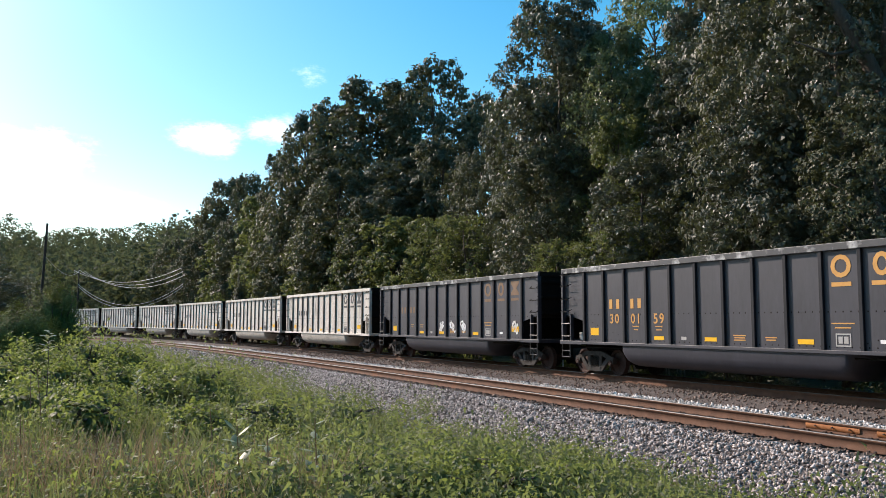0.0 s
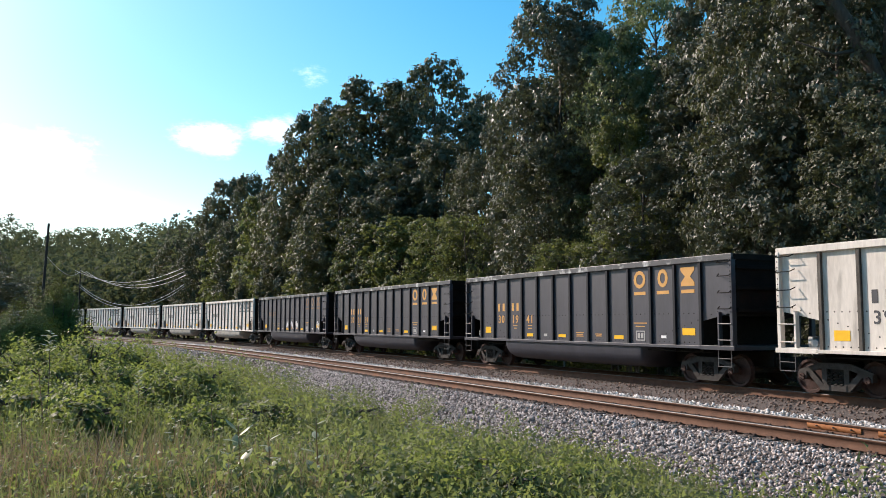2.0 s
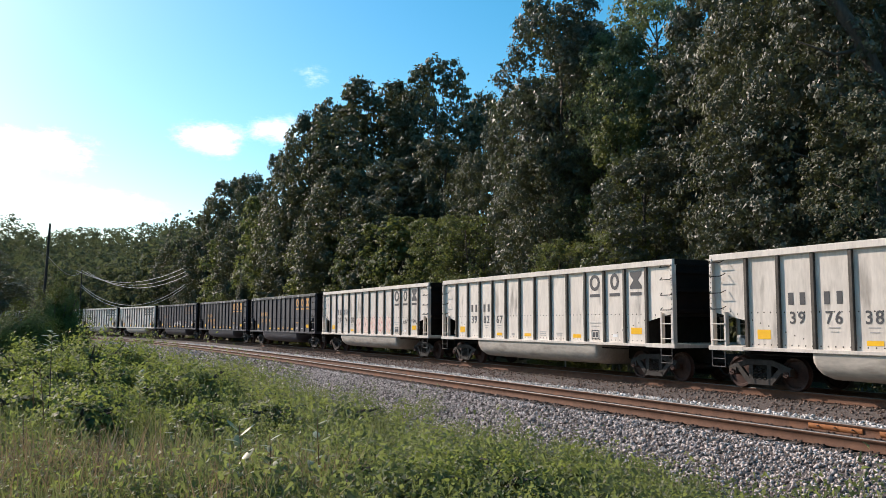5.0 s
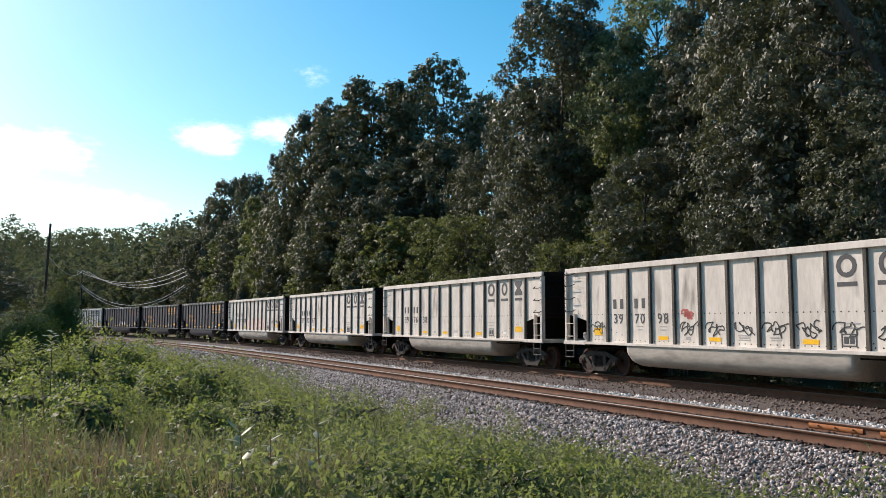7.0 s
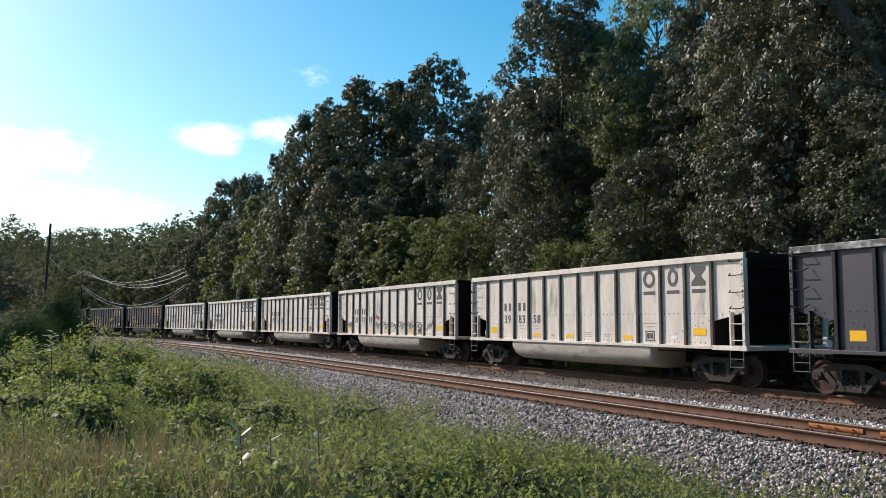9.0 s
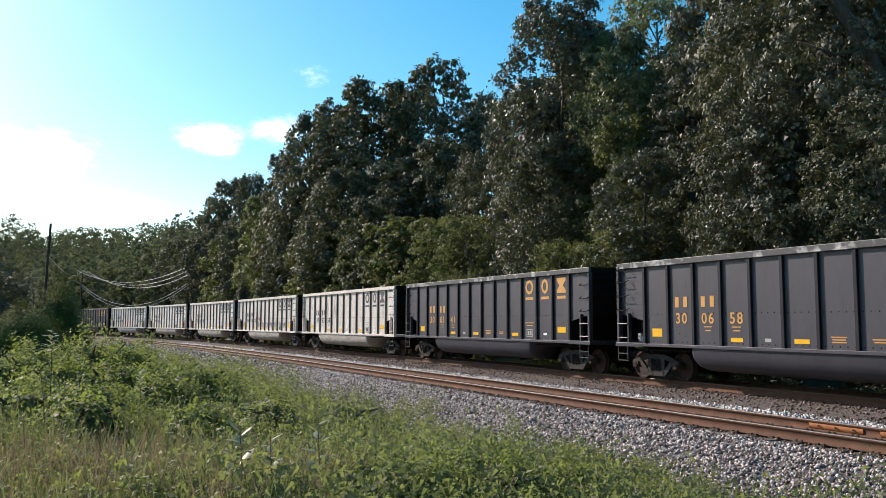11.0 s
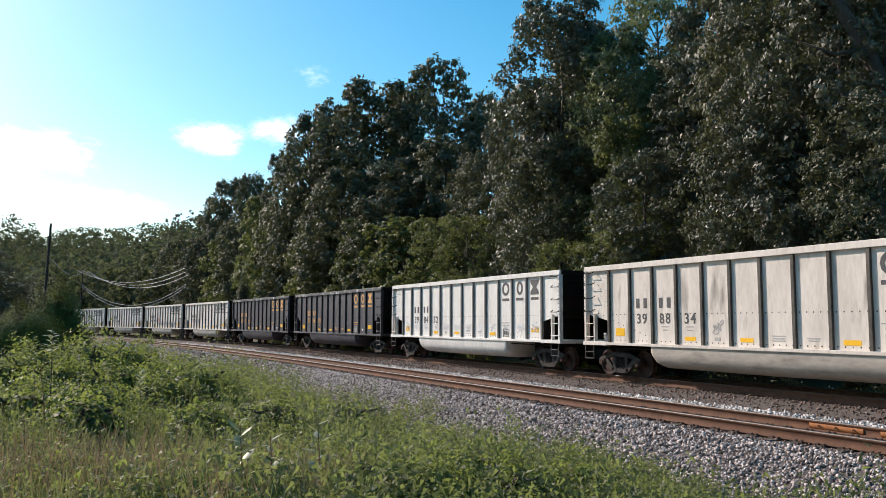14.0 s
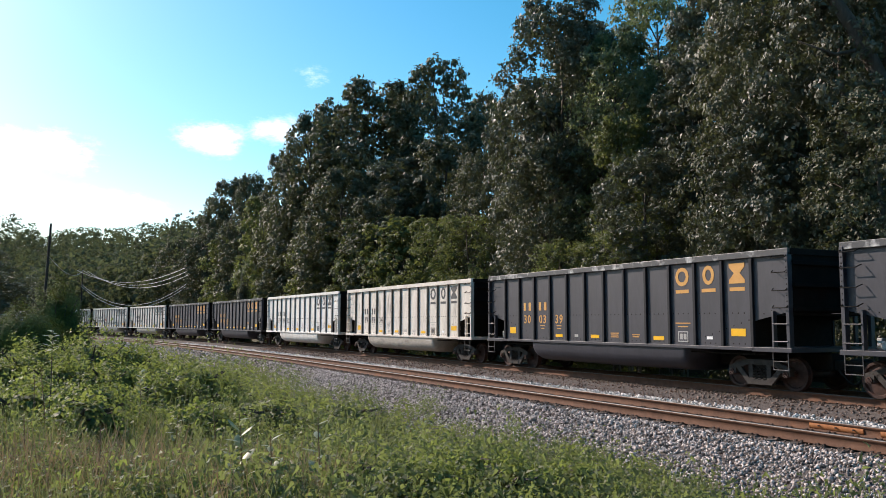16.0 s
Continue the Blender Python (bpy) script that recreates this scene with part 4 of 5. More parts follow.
# kind, place, height of the top, crown radius, variant
TREES = (
    ('sparse', -42.5, 133, 19.9, 2.9, 0), ('oak', -31.6, 121, 22.8, 4.3, 0), ('oak', -26.6, 112, 22.1, 3.0, 1), ('light', -22.4, 100, 17.1, 3.3, 0), ('oak', -34.6, 124, 20.5, 3.2, 2),
    ('oak', -13.6, 82, 22.7, 4.2, 0), ('oak', -11.0, 86, 25.1, 4.6, 1), ('oak', -7.0, 78, 24.7, 6.0, 2), ('oak', -2.9, 84, 26.0, 4.4, 0), ('loose', -0.9, 75, 26.0, 3.9, 0),
    ('oak', 4.5, 98, 29.3, 3.4, 1), ('oak', -18.0, 92, 20.6, 3.2, 2), ('oak', -9.1, 72, 15.3, 4.3, 0), ('glossy', -3.9, 68, 15.3, 4.0, 1), ('oak', 0.0, 66, 16.6, 3.6, 1),
    ('oak', -14.2, 84, 15.5, 3.6, 1), ('oak', -26.0, 106, 15.0, 3.6, 2), ('light', -29.0, 110, 13.5, 3.4, 1), ('oak', -36.0, 122, 14.5, 3.6, 1), ('oak', -46.5, 142, 15.8, 3.8, 0),
    ('oak', -41.0, 134, 14.0, 3.6, 2), ('light', -20.5, 95, 13.0, 3.2, 0), ('light', -11.6, 75.2, 10.7, 3.0, 1), ('oak', -16.0, 84, 12.0, 3.4, 2), ('oak', 3.6, 72, 20.5, 4.0, 2),
    ('glossy', 6.5, 47, 20.6, 4.0, 0), ('glossy', 4.7, 50.5, 16.5, 2.6, 1), ('glossy', 8.6, 52, 21.0, 3.2, 1), ('glossy', 10.2, 55, 21.8, 3.2, 2), ('paler', 13.0, 50, 22.6, 3.6, 0), ('paler', 9.0, 43.5, 17.6, 2.9, 1), ('paler', 11.6, 43, 14.5, 2.8, 0),
    ('glossy', 15.4, 44, 21.6, 3.6, 1), ('glossy', 14.4, 37, 19.0, 3.6, 2), ('oak', 19.5, 36, 19.6, 4.0, 0), ('light', 8.7, 41, 12.2, 2.2, 0), ('light', 9.6, 37.5, 8.6, 1.8, 1),
    ('glossy', 12.0, 39, 15.0, 3.0, 0), ('oak', 12.2, 32.5, 14.5, 3.0, 1), ('glossy', 13.8, 28.5, 15.0, 3.0, 1), ('oak', 16.0, 31, 17.5, 3.6, 2), ('paler', 17.2, 40, 20.0, 3.6, 0),
    ('oak', 5.6, 44.5, 11.5, 2.8, 0), ('glossy', 8.8, 36.5, 9.4, 2.5, 2), ('glossy', 11.4, 30.2, 9.6, 2.4, 0), ('oak', 13.6, 25.8, 9.2, 2.6, 2), ('light', 1.3, 51.5, 8.6, 2.6, 0),
    ('light', 7.4, 36.0, 6.0, 1.9, 1), ('light', 5.4, 39.3, 5.8, 1.9, 0), ('oak', 2.6, 56, 13.5, 3.2, 1), ('oak', -5.5, 64, 11.5, 3.0, 2), ('oak', 8.5, 62, 20.5, 4.4, 0),
    ('oak', 15.8, 55, 21.0, 4.5, 2), ('oak', 20.0, 45, 20.5, 4.5, 1), ('oak', -5.0, 92, 21.4, 5.0, 0), ('oak', -22.9, 119.1, 18.0, 4.5, 1), ('light', -3.6, 60, 9.6, 3.0, 1), ('light', -6.6, 66, 10.2, 3.0, 0), ('light', -0.6, 55, 9.0, 2.6, 1), ('near_oak', -26.4, 48, 4.8, 3.2, 0), ('near_oak', -30.0, 52, 6.6, 3.6, 1),
)
for row in TREES:
    tree(*row)
# shrubs along the foot of the bank
_rng = random.Random(5)
for k in range(26):
    s = -12 + k * 6.2 + _rng.uniform(-1.5, 1.5)
    x, y, _ = on_line(s, -6.3 - _rng.uniform(0, 2.2))
    tree("bush", x, y, 2.4 + _rng.uniform(0.5, 3.0), _rng.uniform(1.3, 2.4), k % 3)


def far_woods():
    """The wooded hill beyond the bend: thousands of leafy clumps over crowns."""
    rng = np.random.default_rng(77)
    vs, fs, off = [], [], 0
    ys = rng.uniform(135, 400, 640)
    xs = ys * rng.uniform(-0.64, -0.22, 640)
    s, o = line_coords(xs, ys)
    keep = (o < -17) & (rng.uniform(0, 1, 640) < np.clip(1.25 - (ys - 150) / 330, 0.25, 1))
    for x, y, z in zip(xs[keep], ys[keep], ground_z(xs[keep], ys[keep])):
        h = rng.uniform(10, 17)
        r = rng.uniform(3.6, 5.6)
        pts, nor, cc, _ = crown_points(rng, h, r, 1.0, 15, 7, 8, 0.42)
        v, f = leaf_cards(rng, pts, nor, 0.58, 0.48, flat=True)
        v2, f2 = leaf_cards(rng, np.repeat(cc, 3, 0) * np.array([0.8, 0.8, 0.97]) + rng.normal(0, 0.35, (45, 3)), unit(rng.normal(size=(45, 3))), 1.1, 1.0, flat=True)
        for q, g in ((v, f), (v2, f2)):
            vs.append(q + np.array([x, y, z]))
            fs.append(g + off)
            off += len(q)
    ob = new("far_woods", mesh_from("far_woods", np.vstack(vs), np.vstack(fs), [L_FAR]))
    tagged(ob, "dense green woods on the far hillside", "woods", kind="stuff")


far_woods()


# ---- meadow in front of the tracks ----
def weed_template(rng, height, leaves, leaf, spread, flat=False, mound=0.6):
    """A leafy clump: part rounded mound, part loose upright sprigs."""
    n = int(leaves * mound)
    d = unit(rng.normal(size=(n, 3)) + np.array([0, 0, 0.35]))
    d[:, 2] = np.abs(d[:, 2])
    bump = 1 + 0.22 * np.sin(d[:, 0] * 6 + rng.uniform(0, 6)) * np.sin(d[:, 1] * 6 + rng.uniform(0, 6))
    p1 = d * (rng.uniform(0.72, 1.05, n) * bump)[:, None] * np.array([spread, spread, height * 0.75])
    n1 = unit(d * 0.6 + rng.normal(0, 0.42, (n, 3)) + np.array([0, 0, 0.35]))
    k = leaves - n
    sprig = rng.integers(0, 9, k)
    a, r = rng.uniform(0, math.tau, 9), spread * np.sqrt(rng.uniform(0, 1, 9))
    tall, lean = height * rng.uniform(0.6, 1.25, 9), rng.normal(0, 0.15, (9, 2))
    u = rng.uniform(0.2, 1.0, k)
    z = tall[sprig] * u
    p2 = np.stack([(r * np.cos(a))[sprig] + lean[sprig, 0] * z + rng.normal(0, leaf * 0.6, k), (r * np.sin(a))[sprig] + lean[sprig, 1] * z + rng.normal(0, leaf * 0.6, k), z], 1)
    n2 = unit(rng.normal(0, 0.6, (k, 3)) + np.array([0, 0, 0.7]))
    return leaf_cards(rng, np.vstack([p1, p2]), np.vstack([n1, n2]), leaf, leaf * (0.55 if flat else 0.42), 0.2, 0.1, flat)


def grass_template(rng, height, blades, spread, width=0.008):
    a, r = rng.uniform(0, math.tau, blades), spread * np.sqrt(rng.uniform(0, 1, blades))
    base = np.stack([r * np.cos(a), r * np.sin(a), 0 * a], 1)
    d = unit(rng.normal(0, 0.35, (blades, 3)) * np.array([1, 1, 0]) + np.array([0, 0, 1.0]))
    L = height * rng.uniform(0.5, 1.15, (blades, 1))
    tip = base + d * L + np.stack([np.cos(a), np.sin(a), 0 * a], 1) * L * rng.uniform(0, 0.35, (blades, 1))
    b = rng.uniform(0, math.tau, blades)
    w = np.stack([np.cos(b), np.sin(b), 0 * b], 1) * width
    mid = base * 0.4 + tip * 0.6 + np.array([0, 0, 0.04])
    v = np.stack([base - w, base + w, mid + w * 0.8, mid - w * 0.8, mid - w * 0.8, mid + w * 0.8, tip + w * 0.15, tip - w * 0.15], 1).reshape(-1, 3)
    f = np.arange(blades * 8).reshape(-1, 4)
    return v, f


def scatter(name, templates, places, scales, mat, label, category, seed):
    rng = np.random.default_rng(seed)
    vs, fs, off = [], [], 0
    for (x, y, z), k in zip(places, scales):
        v, f = templates[rng.integers(len(templates))]
        a = rng.uniform(0, math.tau)
        c, s = math.cos(a) * k, math.sin(a) * k
        vs.append(np.stack([v[:, 0] * c - v[:, 1] * s + x, v[:, 0] * s + v[:, 1] * c + y, v[:, 2] * k * rng.uniform(0.75, 1.2) + z], 1))
        fs.append(f + off)
        off += len(v)
    ob = new(name, mesh_from(name, np.vstack(vs), np.vstack(fs), [mat]))
    return tagged(ob, label, category, kind="stuff")


def meadow_places(rng, n, near, far, off_from=6.9, x_max=0.62):
    """Places spread over the meadow, thinner with distance, clear of the camera."""
    d = near * (far / near) ** rng.uniform(0, 1, n)
    u = rng.uniform(-0.66, x_max, n)
    x, y = u * d, d
    s, o = line_coords(x, y)
    edge = off_from + 0.5 * np.sin(s * 0.8) + 0.3 * np.sin(s * 2.3 + 1)
    ok = o > edge
    x, y, o = x[ok], y[ok], o[ok]
    return np.stack([x, y, ground_z(x, y)], 1), d[ok], o


def lumps(x, y):
    """Patchy growth: 0 bare to 1 lush."""
    return np.clip(0.5 + 0.32 * np.sin(x * 1.9 + 0.6 * np.sin(y * 1.3)) * np.sin(y * 1.1 + 0.8 * np.sin(x * 0.9)) + 0.28 * np.sin(x * 0.7 + 2) * np.sin(y * 0.53 + 1) + 0.12 * np.sin(x * 4.3) * np.sin(y * 3.7), 0, 1)


def meadow():
    rng = np.random.default_rng(21)
    weeds = [weed_template(rng, 0.62, 140, 0.056, 0.27, True, 0.5) for _ in range(8)]
    p, d, o = meadow_places(rng, 6000, 6.5, 60)
    q = lumps(p[:, 0], p[:, 1])
    ok = rng.uniform(0, 1, len(p)) < 0.30 + 0.8 * q
    scatter("meadow_weeds", weeds, p[ok], ((0.60 + d * 0.027) * (0.24 + 1.15 * q * q) * rng.uniform(0.6, 1.35, len(p)))[ok], L_WEED, "dense knee-high green weeds", "weeds", 3)
    bright = [weed_template(rng, 0.50, 120, 0.066, 0.30, True, 0.8) for _ in range(6)]
    p, d, o = meadow_places(rng, 3200, 7.0, 40)
    q2 = lumps(p[:, 0] * 1.6 + 5, p[:, 1] * 1.5 + 3)
    ok = rng.uniform(0, 1, len(p)) < smooth(0.50, 0.75, q2)
    scatter("bright_weeds", bright, p[ok], ((0.60 + d * 0.028) * rng.uniform(0.5, 1.35, len(p)))[ok], L_SHRUB, "low mounds of yellow-green leafy weeds", "weeds", 13)
    grass = [grass_template(rng, 0.55, 26, 0.20, 0.006) for _ in range(6)]
    p, d, o = meadow_places(rng, 620, 6.5, 20, 9.5, -0.08)
    scatter("meadow_grass", grass, p, (0.70 + d * 0.02) * rng.uniform(0.5, 1.25, len(p)), L_GRASS, "tall green meadow grass", "grass", 4)
    dry = [grass_template(rng, 0.66, 24, 0.28, 0.0045) for _ in range(5)]
    p, d, o = meadow_places(rng, 300, 6.8, 12.5, 10.0, -0.12)
    q3 = lumps(p[:, 0] * 0.9 + 2, p[:, 1] * 1.3)
    ok = rng.uniform(0, 1, len(p)) < smooth(12.5, 8.5, d) * q3 * 1.2
    scatter("dry_grass", dry, p[ok], rng.uniform(0.6, 1.2, ok.sum()), L_DRY, "dry reddish-tan grass stalks among the weeds", "grass", 5)


meadow()


# ---- shrubs and single plants of the meadow ----
def dome_shrub(seed, x, y, radius, top, leafmat, leaf, count, name, label, squash=1.0, jitter=0.13, rough=1.0):
    """A mound of leaves over a dark core of twigs."""
    rng = np.random.default_rng(seed)
    g = float(ground_z(x, y)[0])
    h = top - g
    d = unit(rng.normal(size=(count, 3)))
    d[:, 2] = np.abs(d[:, 2])
    bumps = 1 + rough * (0.10 * np.sin(d[:, 0] * 5 + seed) * np.sin(d[:, 1] * 6 + 1) + 0.06 * np.sin(d[:, 0] * 13 + d[:, 2] * 9) + 0.05 * np.sin(d[:, 2] * 17 + d[:, 1] * 11 + seed))
    shell = rng.uniform(0.88 - 0.08 * rough, 1.0, (count, 1)) * bumps[:, None]
    pts = d * shell * np.array([radius * squash, radius, h])
    nor = unit(d + rng.normal(0, jitter, d.shape) + np.array([0, 0, 0.15]))
    v, f = leaf_cards(rng, pts, nor, leaf, leaf * 0.7, 0.2, 0.3)
    deep = unit(rng.normal(size=(count // 2, 3)))
    deep[:, 2] = np.abs(deep[:, 2])
    v2, f2 = leaf_cards(rng, deep * np.array([radius * squash, radius, h]) * rng.uniform(0.62, 0.80, (count // 2, 1)), deep, leaf * 2.2, leaf * 1.8, 0.1, 0.3)
    v, f = np.vstack([v, v2]), np.vstack([f, f2 + len(v)])
    root = tagged(new(name), label, "shrub", "mounds and bushes of the meadow")
    root.matrix_basis = Matrix.Translation((x, y, g - 0.05))
    bm = bmesh.new()
    for k in range(9):
        a = rng.uniform(0, math.tau)
        e = Vector((math.cos(a) * radius * 0.7, math.sin(a) * radius * 0.7, h * rng.uniform(0.5, 0.85)))
        add_tube(bm, [(0, 0, 0), e * 0.5 + Vector((0, 0, 0.2)), e], [0.06, 0.04, 0.012], 6)
    part("woody_core", bm, M_BARK, root)
    part("foliage", mesh_from("foliage", v, f, [leafmat]), None, root)
    return root


dome_shrub(1, -18.0, 38.5, 1.55, 3.72, L_VINE, 0.080, 20000, "vine_mound", "round dark vine-covered mound of leaves", 1.0, 0.2, 1.5)
dome_shrub(2, -16.9, 33.0, 1.95, 2.45, L_VINE, 0.080, 20000, "vine_mound", "low wide vine-covered mound of leaves", 1.0, 0.2, 1.5)
dome_shrub(4, -21.0, 85.8, 1.0, 6.87, L_OAK, 0.16, 6000, "vine_snag", "dead trunk wrapped in dark vines", 1.0)


def weed_bushes():
    """Rounded leafy weed bushes, each its own, that break up the meadow."""
    rng = random.Random(17)
    for k in range(34):
        d = rng.uniform(12.5, 27)
        u = rng.uniform(-0.58, -0.20) if k < 24 else rng.uniform(-0.3, 0.02)
        x, y = u * d, d
        if float(line_coords(x, y)[1][0]) < 9.2:
            continue
        g = float(ground_z(x, y)[0])
        r = rng.uniform(0.45, 1.0)
        top = g + r * rng.uniform(0.9, 1.35) * (1.0 if u < -0.3 else 0.7)
        dome_shrub(500 + k, x, y, r, min(top, 1.30), L_SHRUB if k % 3 else L_WEED, 0.085, 1500, "weed_bush", "rounded bush of leafy green weeds", 1.0, 0.5, 1.8)
    # the high ridge of bushes near the bend, and low ones by the ballast
    for k, (u, d, r, top, leaf) in enumerate(((-0.43, 21, 1.30, 1.66, 0.11), (-0.49, 20, 1.10, 1.48, 0.11), (-0.385, 22.5, 1.2, 1.50, 0.11), (-0.53, 19, 1.0, 1.30, 0.10), (-0.46, 18, 0.9, 1.15, 0.10),
                                              (-0.35, 20, 1.0, 0.98, 0.10), (-0.40, 18.5, 1.0, 1.12, 0.10), (-0.335, 17.6, 0.95, 0.86, 0.10), (-0.29, 20, 0.9, 0.70, 0.09), (-0.42, 15.5, 0.9, 0.88, 0.09),
                                              (-0.02, 9.3, 0.70, 0.46, 0.07), (0.08, 9.6, 0.60, 0.40, 0.07), (0.15, 10.2, 0.55, 0.30, 0.07), (-0.10, 9.1, 0.60, 0.42, 0.07), (0.03, 10.6, 0.55, 0.36, 0.07))):
        dome_shrub(700 + k, u * d, d, r, top, L_SHRUB, leaf * 0.78, 3400 if d > 12 else 2600, "weed_bush", "thick mound of bright green leafy weeds", 1.0, 0.5, 2.0)


weed_bushes()


def tall_weeds():
    """The band of tall leafy weeds left of the tracks, lower towards the ballast."""
    rng = np.random.default_rng(31)
    temps = [weed_template(rng, 0.68, 260, 0.075, 0.48, True) for _ in range(6)]
    n = 380
    d = rng.uniform(13, 27, n)
    u = rng.uniform(-0.60, -0.16, n)
    x, y = u * d, d
    s, o = line_coords(x, y)
    tall = 0.55 + 0.66 * smooth(0.26, 0.44, -u) * smooth(11, 18, d)
    ok = (o > 9.0) & (rng.uniform(0, 1, n) < 0.35 + 0.65 * smooth(0.25, 0.42, -u))
    p = np.stack([x, y, ground_z(x, y) - 0.05], 1)[ok]
    scatter("tall_weeds", temps, p, (tall * rng.uniform(0.7, 1.15, n))[ok], L_SHRUB, "waist-high leafy weeds beside the tracks", "weeds", 8)
    creep = [weed_template(rng, 0.5, 120, 0.075, 0.42, True) for _ in range(4)]
    p, d2, o2 = meadow_places(rng, 1250, 7.0, 14, 7.2, 0.6)
    keep = p[:, 0] > -1.5 - 0.15 * p[:, 1]
    scatter("creeping_weeds", creep, p[keep], rng.uniform(0.6, 1.15, keep.sum()), L_WEED, "broad-leaved low weeds along the ballast edge", "weeds", 9)


tall_weeds()


def broad_plant(seed, x, y, height, leaves, leaf, mat=L_BIG, name="broadleaf_plant", label="upright weed with broad pale green leaves", low=0.35):
    rng = np.random.default_rng(seed)
    g = float(ground_z(x, y)[0])
    root = tagged(new(name), label, "plant", "upright weeds")
    root.matrix_basis = Matrix.Translation((x, y, g - 0.03))
    top = Vector((rng.normal(0, 0.06), rng.normal(0, 0.06), height))
    part("stem", tube([(0, 0, 0), top * 0.5 + Vector((0.02, 0, 0)), top], [0.010, 0.008, 0.004], 6), M_BARK if height > 1.5 else L_DRY, root)
    for k in range(leaves):
        t = low + (1 - low) * k / leaves
        a = k * 2.4 + rng.uniform(-0.3, 0.3)
        L = leaf * (1.15 - 0.5 * t) * rng.uniform(0.8, 1.2)
        up = rng.uniform(0.2, 1.3)
        bm = bmesh.new()
        d = Vector((math.cos(a), math.sin(a), up)).normalized()
        w = Vector((-math.sin(a), math.cos(a), 0))
        nrm = d.cross(w)
        rows = []
        for i in range(6):
            q = i / 5
            half = L * 0.20 * math.sin(math.pi * min(0.98, q * 0.93 + 0.04)) ** 0.8
            c = d * (L * q) - Vector((0, 0, 1)) * L * 0.25 * q * q
            rows.append((bm.verts.new(c - w * half - nrm * half * 0.3), bm.verts.new(c), bm.verts.new(c + w * half - nrm * half * 0.3)))
        for r0, r1 in zip(rows, rows[1:]):
            bm.faces.new((r0[0], r0[1], r1[1], r1[0]))
            bm.faces.new((r0[1], r0[2], r1[2], r1[1]))
        part("leaf", bm, mat, root, at=Matrix.Translation(top * t), smooth_shade=True)


for k, (x, y, h, n, lf) in enumerate(((-1.98, 8.2, 0.98, 12, 0.25), (-1.75, 8.4, 0.80, 9, 0.22), (-1.30, 8.6, 0.95, 9, 0.23), (-0.35, 14.6, 0.95, 18, 0.17), (-0.55, 14.2, 0.8, 14, 0.16),
                                     (3.0, 11.5, 0.55, 9, 0.17), (2.85, 10.6, 0.38, 7, 0.15), (-6.2, 15.8, 0.8, 13, 0.16), (-3.9, 12.0, 0.6, 10, 0.15), (-1.0, 11.2, 0.6, 11, 0.15), (0.4, 9.4, 0.45, 9, 0.15), (1.2, 9.9, 0.4, 8, 0.15))):
    broad_plant(300 + k, x, y, h, n, lf)
broad_plant(350, -6.16, 13.0, 1.72, 16, 0.20, label="tall thin sapling with pale leaves at its top", low=0.80)
broad_plant(351, -5.3, 14.5, 1.05, 12, 0.20, label="upright weed with broad pale green leaves", low=0.6)
for k, (x, y, h) in enumerate(((-5.75, 12.1, 1.15), (-3.0, 11.0, 0.95), (-4.6, 9.2, 0.9), (-3.5, 8.4, 0.8), (-6.4, 13.0, 1.0))):
    broad_plant(400 + k, x, y, h, 9, 0.07, L_DRY, "dry_stalk", "tall thin dry weed stalk")


def verge_weeds():
    """Low weeds on the verge behind the train."""
    rng = np.random.default_rng(41)
    temps = [weed_template(rng, 0.6, 70, 0.09, 0.35, True) for _ in range(4)]
    s, o = rng.uniform(-14, 45, 520), rng.uniform(-7.6, -5.2, 520)
    x, y, _ = on_line(s, o)
    scatter("verge_weeds", temps, np.stack([x, y, ground_z(x, y)], 1), rng.uniform(0.5, 1.1, 520), L_WEED, "low green weeds on the verge behind the train", "weeds", 10)


verge_weeds()


def bare_twigs():
    """A thicket of pale dead stems at the wood's edge."""
    rng = random.Random(23)
    root = tagged(new("dead_thicket"), "pale bare twisted stems at the wood's edge", "dead shrub")
    x0, y0 = 8.2, 34.6
    root.matrix_basis = Matrix.Translation((x0, y0, float(ground_z(x0, y0)[0])))
    for k in range(16):
        x, y = rng.uniform(-1.6, 1.8), rng.uniform(-0.4, 0.6)
        lean, h = rng.uniform(-1.2, 1.2), rng.uniform(3.2, 5.4)
        part("stem", tube([(x, y, 0), (x + lean * 0.2, y, h * 0.4), (x + lean * 0.7 + rng.uniform(-0.3, 0.3), y - 0.1, h * 0.75), (x + lean, y - 0.2, h)], [0.035, 0.028, 0.02, 0.008], 6), M_TWIG, root)


bare_twigs()


# ---- wood pieces, poles, cables, stake ----
def near_trunk():
    root = tagged(new("leaning_tree"), "dark leaning trunk with a forked limb and crown", "tree", "trees of the wooded bank")
    bm = bmesh.new()
    add_tube(bm, [(15.6, 26.6, 0.0), (15.2, 26.6, 5.0), (14.35, 26.6, 9.6), (13.5, 26.6, 11.4), (12.5, 26.7, 13.2), (11.8, 26.9, 16)], [0.36, 0.30, 0.25, 0.24, 0.18, 0.1], 10)
    add_tube(bm, [(14.4, 26.6, 9.5), (14.6, 26.4, 12.0), (15.3, 26.2, 15.0)], [0.2, 0.16, 0.08], 8)
    add_tube(bm, [(13.8, 26.6, 10.9), (12.6, 26.3, 10.6), (11.4, 26.2, 11.0)], [0.08, 0.05, 0.02], 6)
    part("trunk", bm, M_BARK, root, smooth_shade=True)
    rng = np.random.default_rng(12)
    pts, nor, _, _ = crown_points(rng, 6.0, 4.0, 0.5, 40, 16, 22, 0.34, 0.2)
    v, f = leaf_cards(rng, pts + np.array([13.5, 27.8, 13.6]), nor, 0.20, 0.11)
    part("crown", mesh_from("crown", v, f, [L_OAK]), None, root)


near_trunk()


